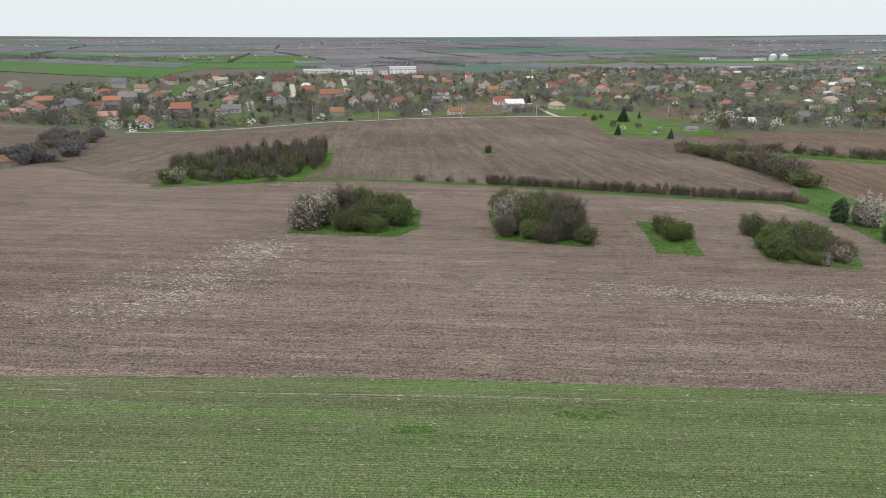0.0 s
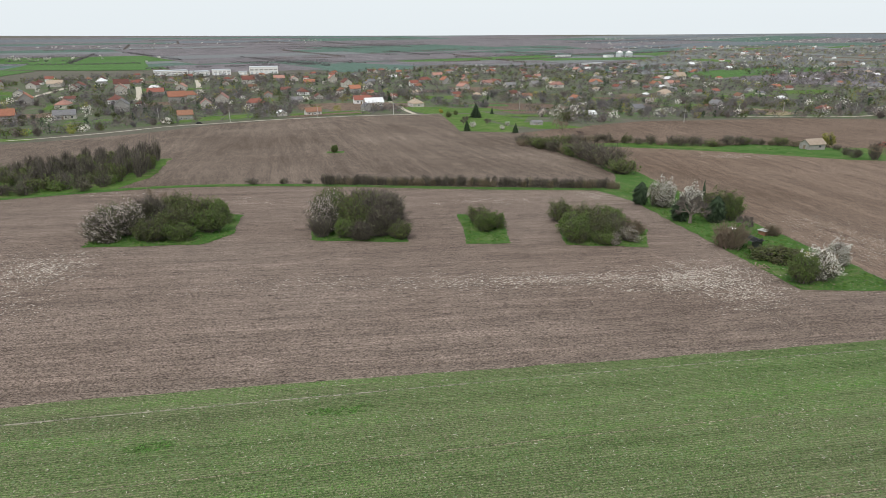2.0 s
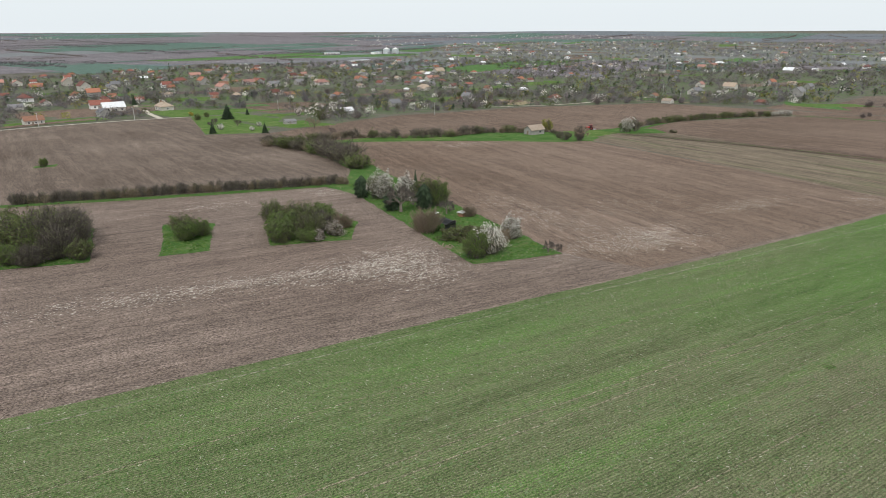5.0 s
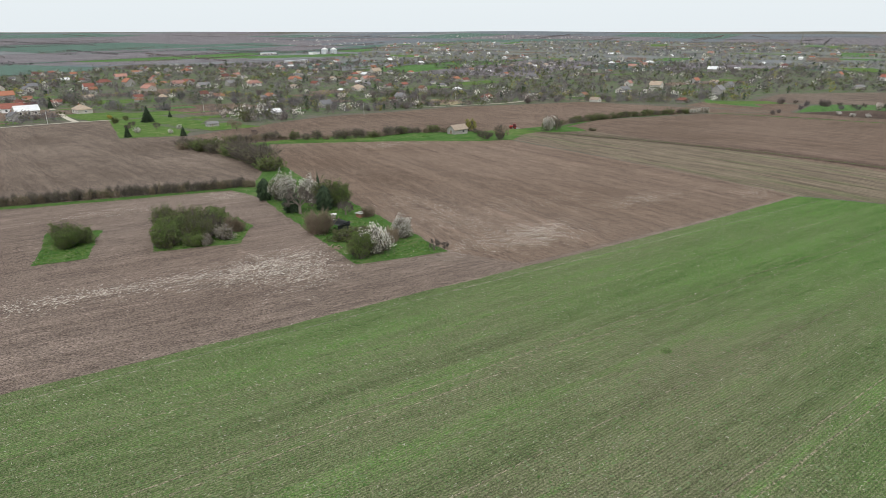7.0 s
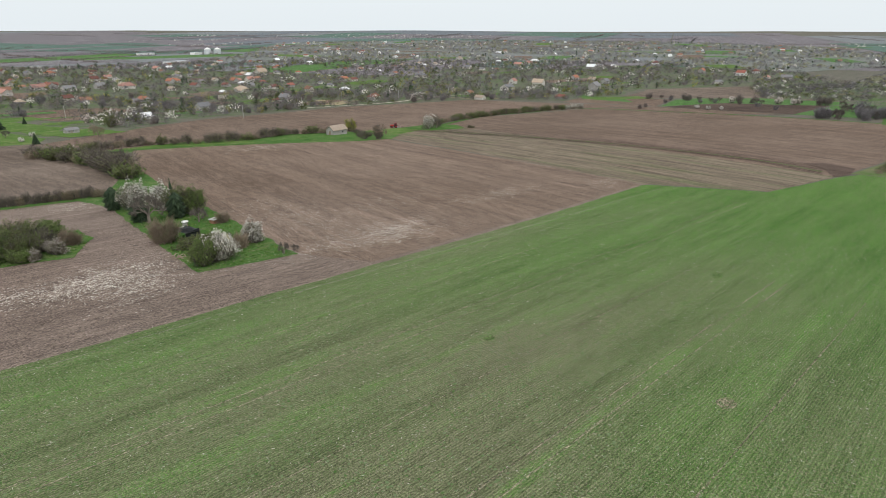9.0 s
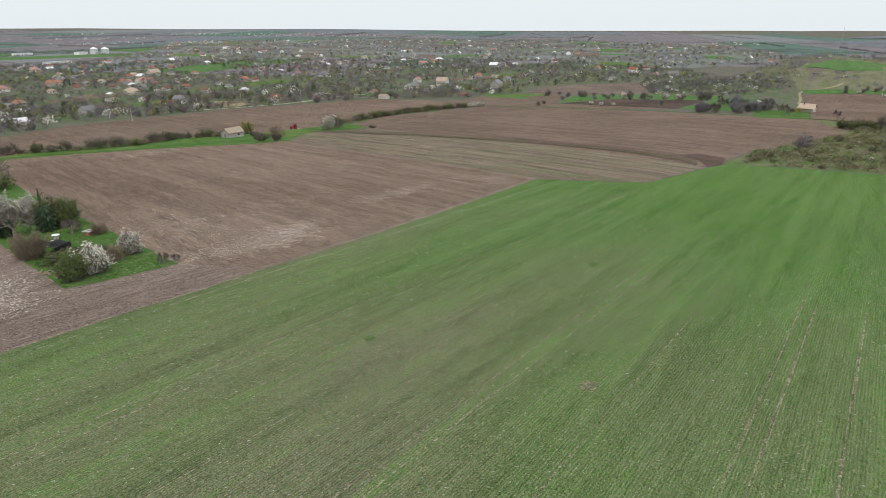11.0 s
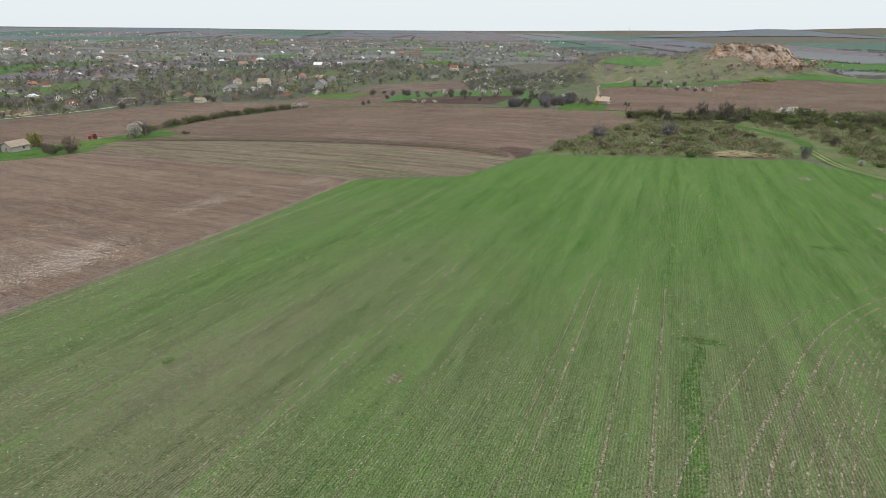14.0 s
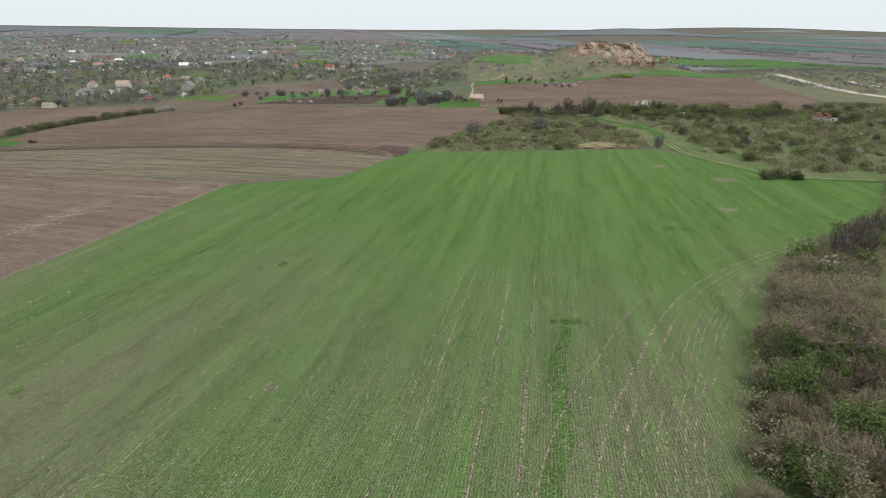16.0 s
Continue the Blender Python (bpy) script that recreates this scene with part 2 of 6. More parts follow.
TWIG_TAN = leafy("tan_twigs", (0.19, 0.145, 0.108), (0.40, 0.315, 0.24), None, 0.9, 0.0)
BLOSSOM = leafy("white_blossom", (0.58, 0.54, 0.48), (0.82, 0.79, 0.73), None, 0.8, 0.2)
BLOSSOM_PINK = leafy("pinkish_blossom", (0.48, 0.41, 0.37), (0.76, 0.68, 0.63), None, 0.8, 0.2)
NEEDLE = leafy("dark_needles", (0.025, 0.042, 0.024), (0.055, 0.085, 0.04), None, 0.7, 0.0)
YELLOW = leafy("yellow_blossom", (0.34, 0.28, 0.05), (0.5, 0.42, 0.1), None, 0.8, 0.2)
WILLOW = leafy("yellow_green_leaves", (0.25, 0.25, 0.06), (0.38, 0.36, 0.10), see=0.35)
ROOFS = {
    "o": tiled("orange_tiles", (0.27, 0.115, 0.072), (0.38, 0.17, 0.108)),
    "r": tiled("red_tiles", (0.20, 0.075, 0.055), (0.30, 0.12, 0.09)),
    "d": tiled("dark_red_tiles", (0.12, 0.05, 0.042), (0.2, 0.085, 0.065)),
    "g": tiled("grey_slate", (0.14, 0.135, 0.14), (0.24, 0.235, 0.24)),
    "t": tiled("tan_tiles", (0.33, 0.255, 0.19), (0.46, 0.37, 0.29)),
    "w": painted("pale_sheet_roof", (0.62, 0.62, 0.62), (0.78, 0.78, 0.78), 0.5, 0.5),
    "p": tiled("pinkish_tiles", (0.30, 0.15, 0.12), (0.44, 0.25, 0.20)),
    "b": tiled("brown_tiles", (0.22, 0.11, 0.07), (0.34, 0.18, 0.12)),
}
PLASTER = painted("pale_plaster", (0.38, 0.35, 0.31), (0.58, 0.55, 0.5), 0.6)
OCHRE = painted("ochre_plaster", (0.45, 0.26, 0.12), (0.58, 0.36, 0.18), 0.6)
WHITE = painted("white_plaster", (0.72, 0.71, 0.69), (0.82, 0.81, 0.79), 0.6)
GREYWALL = painted("grey_wall", (0.25, 0.235, 0.22), (0.38, 0.36, 0.34), 0.6)
GLASS = painted("dark_window", (0.03, 0.035, 0.04), (0.05, 0.055, 0.06), 1.0, 0.15, 0.0)
WOOD = painted("weathered_wood", (0.16, 0.12, 0.085), (0.28, 0.22, 0.16), 2.0, 0.9)
CONCRETE = painted("grey_concrete", (0.36, 0.35, 0.33), (0.5, 0.49, 0.46), 1.0, 0.9)
BROKEN = crop("thin_dry_wheat", (0.16, 0.16, 0.08), (0.27, 0.235, 0.16), (0.38, 0.33, 0.24), 0.0, 0.9)


def gappy(mat, scale, lo, hi):
    """Lets the ground below show through ragged gaps."""
    n, l = mat.node_tree.nodes, mat.node_tree.links
    t, r, tr, mx, g = (n.new("ShaderNode" + q) for q in ("TexNoise", "MapRange", "BsdfTransparent", "MixShader", "NewGeometry"))
    t.inputs["Scale"].default_value, t.inputs["Detail"].default_value, t.inputs["Roughness"].default_value = scale, 4, 0.75
    r.inputs[1].default_value, r.inputs[2].default_value = lo, hi
    l.new(g.outputs["Position"], t.inputs["Vector"])
    l.new(t.outputs[0], r.inputs[0])
    l.new(r.outputs[0], mx.inputs[0])
    l.new(tr.outputs[0], mx.inputs[1])
    l.new(n["Principled BSDF"].outputs[0], mx.inputs[2])
    l.new(mx.outputs[0], n["Material Output"].inputs[0])


gappy(BROKEN, 2.0, 0.37, 0.58)
LUSH = crop("lush_wheat", (0.07, 0.20, 0.024), (0.10, 0.21, 0.045), (0.13, 0.17, 0.07), 0.0, 0.3)


def rock(name):
    k = Nodes(name, 0.95, 0.1)
    p = k.geo.outputs["Position"]
    c = k.ramp(k.noise(p, 0.06, 5, 0.7), (0.30, 0.185, 0.11), (0.45, 0.37, 0.30), 0.38, 0.62)
    c = k.mix(k.level(k.noise(k.scaled(1, 1, 0.35), 0.16, 6, 0.75), 0.5, 0.62, 0, 0.8), c, (0.15, 0.115, 0.10))
    return k.done(c, k.noise(p, 0.5, 6, 0.8), 1.0, 1.2)


gappy(LUSH, 1.6, 0.4, 0.7)
DRYLINE = painted("dry_straw_line", (0.27, 0.245, 0.18), (0.42, 0.38, 0.30), 1.5, 0.9, 0.3, False)
gappy(DRYLINE, 1.2, 0.34, 0.6)
ROCK = rock("ochre_rock")
# Far woods and fallow: haze painted in as pale grey-blue.
WOODLAND_HAZED = grassy("hazed_woodland", (0.13, 0.145, 0.16), (0.175, 0.188, 0.2), (0.155, 0.16, 0.17), 0.6)
FALLOW_HAZED = grassy("hazed_fallow", (0.165, 0.175, 0.178), (0.215, 0.22, 0.22), (0.195, 0.19, 0.195), 0.6)
STEEL = painted("galvanised_steel", (0.45, 0.47, 0.5), (0.62, 0.64, 0.66), 0.4, 0.45)
BLACK = painted("black_plastic_sheet", (0.012, 0.012, 0.013), (0.03, 0.03, 0.032), 2.0, 0.5)
RED = painted("red_paint", (0.25, 0.02, 0.02), (0.36, 0.04, 0.035), 2.0, 0.5)
RUBBER = painted("black_rubber", (0.015, 0.015, 0.015), (0.03, 0.03, 0.03), 4.0, 0.9)

# ---- the lie of the land ----
PLAIN = -37.0
SWELLS = (-0.6, -1.6, -5.5, -2.5, 2.9, -0.7, 2.1, 1.2, 2.6, 3.5, -3.8, -2.8, 0.7, 0.9, 1.9, -6.4, -0.1, 1.6, 0.1, 0.7, -7.7, -1.8, -0.8, -0.1, 0.1)
HILLS = [(870, -95, 48, 90, 85), (830, 50, 38, 110, 75), (900, -340, 12, 200, 150), (-360, 540, -20, 220, 230), (3560, -420, 44, 500, 420), (4700, -1300, 42, 500, 900), (4600, 300, 20, 400, 700), (3300, 3600, 14, 900, 700), (1500, 4600, 10, 900, 400)]


def ground(x, y):
    """Height of the land: a hillside that falls to a wide plain."""
    p = (2.2 - 0.052 * x - 0.047 * y - PLAIN) / 6.0
    z = PLAIN + 6.0 * (p if p > 30 else math.log1p(math.exp(p)))
    z = min(z, 12.0 + 0.15 * (z - 12.0)) if z > 12.0 else z
    if abs(x) < 1200 and abs(y) < 1200:
        i = 0
        for cy in (-140, 30, 200, 370, 540):
            for cx in (-150, 30, 210, 390, 570):
                z += SWELLS[i] * math.exp(-((x - cx) ** 2 + (y - cy) ** 2) / 26450.0)
                i += 1
    for cx, cy, h, sx, sy in HILLS:
        e = ((x - cx) / sx) ** 2 + ((y - cy) / sy) ** 2
        if e < 20:
            z += h * math.exp(-e)
    r = max(0.0, math.hypot(x, y) - 1500.0)
    return z + 43.0 * r * r / (r + 250.0) / 3266.0


# ---- builders ----
def mesh_of(name, verts, faces, mat, smooth=False):
    me = bpy.data.meshes.new(name)
    me.from_pydata([tuple(v) for v in verts], [], [tuple(f) for f in faces])
    me.materials.append(mat)
    if smooth:
        me.polygons.foreach_set("use_smooth", [True] * len(me.polygons))
    me.update()
    return me


def part(name, bm, material, parent, label=""):
    me = bpy.data.meshes.new(name)
    bm.to_mesh(me)
    bm.free()
    me.materials.append(material)
    ob = new(name, me)
    ob.parent = parent
    return tagged(ob, label) if label else ob


def part_of(name, me, parent, label=""):
    ob = new(name, me)
    ob.parent = parent
    return tagged(ob, label) if label else ob


def thing(name, label, category, group="", kind=""):
    return tagged(new(name), label, category, group, kind)


def box(bm, x0, y0, z0, x1, y1, z1):
    v = [bm.verts.new(c) for c in ((x0, y0, z0), (x1, y0, z0), (x1, y1, z0), (x0, y1, z0), (x0, y0, z1), (x1, y0, z1), (x1, y1, z1), (x0, y1, z1))]
    for f in ((0, 3, 2, 1), (4, 5, 6, 7), (0, 1, 5, 4), (1, 2, 6, 5), (2, 3, 7, 6), (3, 0, 4, 7)):
        bm.faces.new([v[i] for i in f])
    return bm


def boxed(x0, y0, z0, x1, y1, z1, bevel=0.0):
    bm = box(bmesh.new(), x0, y0, z0, x1, y1, z1)
    if bevel:
        bmesh.ops.bevel(bm, geom=bm.edges[:], offset=bevel, segments=1, affect="EDGES")
    return bm


def tube(bm, a, b, ra, rb, sides=6, cap=True):
    a, b = Vector(a), Vector(b)
    q = (b - a).to_track_quat("Z", "Y")
    rings = []
    for c, r in ((a, ra), (b, rb)):
        rings.append([bm.verts.new(c + q @ Vector((r * math.cos(2 * math.pi * i / sides), r * math.sin(2 * math.pi * i / sides), 0))) for i in range(sides)])
    for i in range(sides):
        j = (i + 1) % sides
        bm.faces.new((rings[0][i], rings[0][j], rings[1][j], rings[1][i]))
    if cap:
        bm.faces.new(rings[0][::-1])
        bm.faces.new(rings[1])
    return bm


from mathutils.geometry import delaunay_2d_cdt


def inside(x, y, poly):
    hit, n = False, len(poly)
    for i in range(n):
        (x0, y0), (x1, y1) = poly[i], poly[i - 1]
        if (y0 > y) != (y1 > y) and x < (x1 - x0) * (y - y0) / (y1 - y0) + x0:
            hit = not hit
    return hit


def draped(name, poly, lift, mat, label, category="field", step=12.0, edge=4.0, ragged=0.4):
    """A sheet of ground with a slightly ragged outline, laid just over the land."""
    rim = []
    for i in range(len(poly)):
        a, b = Vector(poly[i]), Vector(poly[(i + 1) % len(poly)])
        n = max(1, int((b - a).length / edge))
        for j in range(n):
            p = a.lerp(b, j / n)
            w = noise.noise_vector((p.x * 0.21, p.y * 0.21, 3.0)) + 0.6 * noise.noise_vector((p.x * 0.9, p.y * 0.9, 7.0))
            rim.append(Vector((p.x + ragged * w.x, p.y + ragged * w.y)))
    pts = list(rim)
    outline = [(p.x, p.y) for p in rim]
    xs, ys = [p[0] for p in outline], [p[1] for p in outline]
    step = max(step, math.sqrt((max(xs) - min(xs)) * (max(ys) - min(ys)) / 2500.0))
    gx = min(xs) + step / 2
    while gx < max(xs):
        gy = min(ys) + step / 2
        while gy < max(ys):
            if inside(gx, gy, outline):
                pts.append(Vector((gx, gy)))
            gy += step
        gx += step
    n = len(rim)
    got = delaunay_2d_cdt(pts, [(i, (i + 1) % n) for i in range(n)], [], 1, 1e-4)
    co, fa = got[0], got[2]
    me = mesh_of(name, [(p.x, p.y, ground(p.x, p.y) + lift) for p in co], fa, mat, True)
    if me.polygons and sum(f.normal.z for f in me.polygons) < 0:
        me.flip_normals()
    return tagged(new(name, me), label, category, "", "structure")


def ribbon(name, line, width, lift, mat, label, category="track", ragged=0.1):
    """A track of a given width along a line of points."""
    pts = [Vector(p) for p in line]
    fine = []
    for i in range(len(pts) - 1):
        p0, p1, p2, p3 = pts[max(i - 1, 0)], pts[i], pts[i + 1], pts[min(i + 2, len(pts) - 1)]
        n = max(2, int((p2 - p1).length / 5.0))
        for j in range(n):
            u = j / n
            fine.append(0.5 * ((2 * p1) + (p2 - p0) * u + (2 * p0 - 5 * p1 + 4 * p2 - p3) * u * u + (3 * p1 - p0 - 3 * p2 + p3) * u ** 3))
    fine.append(pts[-1])
    vs, fs = [], []
    for i, p in enumerate(fine):
        d = (fine[min(i + 1, len(fine) - 1)] - fine[max(i - 1, 0)]).normalized()
        s = Vector((-d.y, d.x))
        for k in (-1, 1):
            w = k * (width / 2 + ragged * width * noise.noise((p.x * 0.15, p.y * 0.15, k * 5.0)))
            q = p + s * w
            vs.append((q.x, q.y, ground(q.x, q.y) + lift))
        if i:
            fs.append((2 * i - 2, 2 * i - 1, 2 * i + 1, 2 * i))
    me = mesh_of(name, vs, fs, mat)
    if me.polygons[0].normal.z < 0:
        me.flip_normals()
    return tagged(new(name, me), label, category, "", "structure")


# ---- plants ----
def lobes_of(rng, r, h, n, low=0.25):
    """Overlapping rounded masses that make up an uneven crown."""
    out = [(0, 0, h * 0.52, r * 0.78, r * 0.78, h * 0.46)]
    for _ in range(n):
        a, d = rng.uniform(0, 6.283), r * rng.uniform(0.35, 0.72)
        s = r * rng.uniform(0.3, 0.5)
        out.append((d * math.cos(a), d * math.sin(a), h * rng.uniform(low, 0.74), s, s, min(h * 0.3, s) * rng.uniform(0.8, 1.15)))
    return np.array(out)


def sample(rng, lobes, n, edge=4.0):
    w = lobes[:, 3] * lobes[:, 4] * lobes[:, 5]
    k = rng.choice(len(lobes), n, p=w / w.sum())
    d = rng.normal(size=(n, 3))
    d /= np.linalg.norm(d, axis=1)[:, None]
    p = lobes[k, :3] + d * lobes[k, 3:] * (rng.random(n) ** (1 / edge))[:, None]
    p = p * (1 + 0.2 * np.sin(p[:, [1]] * 2.3 + p[:, [2]] * 1.7) * np.sin(p[:, [0]] * 1.9 + 1.0) + 0.1 * np.sin(p[:, [0]] * 5.1 + p[:, [2]] * 4.3))
    p[:, 2] = np.maximum(p[:, 2], 0.12 + 0.25 * rng.random(n))
    return p


def leaf_mesh(name, rng, pts, size, mat, slim=1.0):
    """Small bent leaves or sprays, one island each."""
    n = len(pts)
    a = rng.normal(size=(n, 3))
    a /= np.linalg.norm(a, axis=1)[:, None]
    b = np.cross(a, rng.normal(size=(n, 3)))
    b /= np.linalg.norm(b, axis=1)[:, None]
    s = size * rng.uniform(0.55, 1.45, n)[:, None]
    v = np.stack([pts - a * s, pts + b * s * 0.45 * slim, pts + a * s, pts - b * s * 0.5 * slim], 1).reshape(-1, 3)
    f = np.arange(n * 4).reshape(-1, 4)
    return mesh_of(name, v.tolist(), f.tolist(), mat)


def twig_mesh(name, rng, a, b, thick, mat):
    """Fine tapered twigs from a to b, three sides each."""
    n = len(a)
    d = b - a
    s = np.cross(d, rng.normal(size=(n, 3)))
    s /= np.linalg.norm(s, axis=1)[:, None] + 1e-9
    t = np.cross(d, s)
    t /= np.linalg.norm(t, axis=1)[:, None] + 1e-9
    w = thick * rng.uniform(0.6, 1.5, n)[:, None]
    v = np.stack([a + s * w, a - s * w * 0.5 + t * w * 0.87, a - s * w * 0.5 - t * w * 0.87, b], 1).reshape(-1, 3)
    i = np.arange(n)[:, None] * 4
    f = np.concatenate([i + [0, 1, 3], i + [1, 2, 3], i + [2, 0, 3]])
    return mesh_of(name, v.tolist(), f.tolist(), mat)


def stem_bm(rng, n, h, spread, thick):
    bm = bmesh.new()
    for _ in range(n):
        a = rng.uniform(0, 6.283)
        d = spread * rng.uniform(0.2, 1)
        p0 = Vector((0.25 * d * math.cos(a), 0.25 * d * math.sin(a), -0.3))
        p1 = Vector((0.6 * d * math.cos(a + 0.3), 0.6 * d * math.sin(a + 0.3), h * 0.4))
        p2 = Vector((d * math.cos(a + 0.2), d * math.sin(a + 0.2), h * rng.uniform(0.65, 0.95)))
        tube(bm, p0, p1, thick, thick * 0.6, 5, False)
        tube(bm, p1, p2, thick * 0.6, thick * 0.12, 5, False)
    return bm


PLANTS = {
    # kind: radius, height, lobes, [(part, amount, size, material, edge)], twigs (amount, thick, rise, material), stems
    "green": (3.0, 4.2, 11, [("foliage", 6200, 0.14, LEAF, 2.8)], (1200, 0.022, 0.5, TWIG), 7, "fresh green leafy shrub on a grassy field island", "shrub"),
    "dull": (3.2, 5.0, 11, [("foliage", 4600, 0.14, LEAF_DARK, 2.6), ("bud_cover", 800, 0.12, LEAF, 4.0)], (1500, 0.024, 0.8, TWIG), 8, "dull green and grey twiggy shrub", "shrub"),
    "grey": (3.2, 5.2, 12, [("bud_cover", 2300, 0.1, BUD, 3.0)], (3600, 0.022, 0.45, TWIG), 10, "bare grey twiggy shrub with first buds", "shrub"),
    "brown": (2.8, 3.6, 9, [("bud_cover", 1500, 0.11, BUD, 3.0)], (2600, 0.025, 0.5, TWIG_RED), 10, "bare brown twiggy shrub", "shrub"),
    "white": (2.8, 4.6, 9, [("blossom", 5200, 0.11, BLOSSOM, 3.2), ("foliage", 1800, 0.13, BUD, 2.5)], (1300, 0.024, 0.7, TWIG), 6, "white blossoming blackthorn tree", "tree"),
    "pink": (3.0, 5.2, 10, [("blossom", 3400, 0.11, BLOSSOM_PINK, 4.0), ("bud_cover", 3000, 0.13, BUD, 2.6)], (1800, 0.024, 0.8, TWIG), 8, "grey shrub half covered in pale blossom", "shrub"),
    "sapling": (2.6, 8.0, 7, [("bud_cover", 900, 0.12, BUD, 2.0)], (2600, 0.028, 1.0, TWIG), 14, "tall bare grey saplings in a thicket", "tree"),
    "low": (1.6, 1.5, 6, [("foliage", 900, 0.15, BUD, 3.0)], (500, 0.025, 0.35, TWIG_RED), 5, "low scrubby bush on rough grass", "bush"),
    "lowgreen": (1.7, 1.7, 6, [("foliage", 1200, 0.15, LEAF, 3.0)], (300, 0.025, 0.35, TWIG), 5, "low green bush on rough grass", "bush"),
    "mound": (2.6, 1.9, 8, [("foliage", 2800, 0.17, LEAF_DARK, 5.0)], (700, 0.03, 0.4, TWIG), 4, "dense green bramble mound", "bush"),
    "thorn": (2.9, 3.5, 10, [("foliage", 3600, 0.12, OLIVE, 3.2)], (1700, 0.02, 0.45, TWIG_TAN), 8, "dense thorny brown and olive shrub", "shrub"),
    # far away, in gardens and orchards
    "fargrey": (3.4, 6.0, 6, [("crown", 260, 0.5, TREE_GREY, 2.4)], (200, 0.08, 0.9, TREE_GREY), 3, "bare grey-brown tree in a garden", "tree"),
    "farbrown": (3.0, 5.0, 6, [("crown", 240, 0.48, TREE_BROWN, 2.4)], (200, 0.08, 0.9, TREE_BROWN), 3, "bare brown orchard tree", "tree"),
    "fargreen": (3.0, 4.6, 6, [("crown", 420, 0.38, LEAF_DARK, 3.0)], (90, 0.1, 0.5, TWIG), 2, "dull green garden shrub", "shrub"),
    "farfresh": (3.0, 5.2, 6, [("crown", 420, 0.36, WILLOW, 3.0)], (110, 0.1, 0.8, TWIG), 2, "yellow-green budding tree in a garden", "tree"),
    "farwhite": (2.8, 4.2, 6, [("crown", 420, 0.3, BLOSSOM, 3.0)], (110, 0.1, 0.6, TWIG), 2, "white blossoming garden fruit tree", "tree"),
    "farpink": (2.8, 4.4, 6, [("crown", 420, 0.3, BLOSSOM_PINK, 3.0)], (130, 0.1, 0.6, TWIG), 2, "pale pink blossoming fruit tree", "tree"),
    "yellow": (1.5, 2.2, 5, [("crown", 220, 0.35, YELLOW, 3.5)], (60, 0.06, 0.4, TWIG), 2, "yellow flowering forsythia bush", "bush"),
}
made_plants = {}
for kind in ("green", "dull", "grey", "brown", "white", "pink", "sapling", "low", "lowgreen"):   # coarser ones for the middle distance
    r, h, nl, leaves, (nt, thick, rise, tmat), ns, label, cat = PLANTS[kind]
    PLANTS[kind + "_mid"] = (r, h, nl, [(a, int(n * 0.15), s * 2.1, m, e) for a, n, s, m, e in leaves], (int(nt * 0.13), thick * 2.4, rise, tmat), min(ns, 5), label, cat)


def build_plant(kind, v):
    r, h, nl, leaves, (nt, thick, rise, tmat), ns, label, cat = PLANTS[kind]
    rng = np.random.default_rng(sum(map(ord, kind)) * 7 + v)
    lobes = lobes_of(rng, r, h, nl)
    top = thing(cat if cat != "shrub" else "shrub", label, cat)
    stems = part("stem_base" if ns > 3 else "trunk", stem_bm(rng, ns, h, r * 0.6, 0.035 * h / 2 + 0.02), BARK, top)
    if ns > 3:
        tagged(stems, kind="stuff")
    tips = sample(rng, lobes, nt, 6.0)
    roots = tips * [0.7, 0.7, 0.84] + rng.normal(size=(nt, 3)) * 0.25 - np.array([0, 0, 1.0]) * rise * rng.uniform(0.5, 1.1, nt)[:, None]
    roots[:, 2] = np.maximum(roots[:, 2], 0.05)
    out = rng.random(nt)[:, None] ** 4
    tips = tips + (tips - [0, 0, h * 0.35]) * out * [0.28, 0.28, 0.22]
    tips[:, 2] += rise * 0.35 * rng.random(nt) ** 2
    tagged(part_of("twig_mass", twig_mesh("twig_mass", rng, roots, tips, thick, tmat), top), kind="stuff")
    for name, n, size, mat, edge in leaves:
        pts = sample(rng, lobes, n, edge)
        if name == "blossom":
            pts = pts[(pts[:, 0] < r * 0.45) | (rng.random(n) < 0.4)]
        tagged(part_of(name, leaf_mesh(name, rng, pts, size, mat, 0.45 if mat in (TREE_GREY, TREE_BROWN) else 1.0), top), kind="stuff")
    return top


def tree_limbs(bm, rng, a, d, length, thick, depth, tips):
    b = a + d * length
    tube(bm, a, b, thick, thick * 0.65, 6 if depth > 2 else 4, False)
    if depth == 0:
        tips.append((b, d))
        return
    for _ in range(3 if depth > 1 else 4):
        e = (d + Vector(rng.normal(size=3)) * 0.55 + Vector((0, 0, 0.12))).normalized()
        tree_limbs(bm, rng, a.lerp(b, rng.uniform(0.6, 1.0)), e, length * rng.uniform(0.6, 0.8), thick * 0.55, depth - 1, tips)


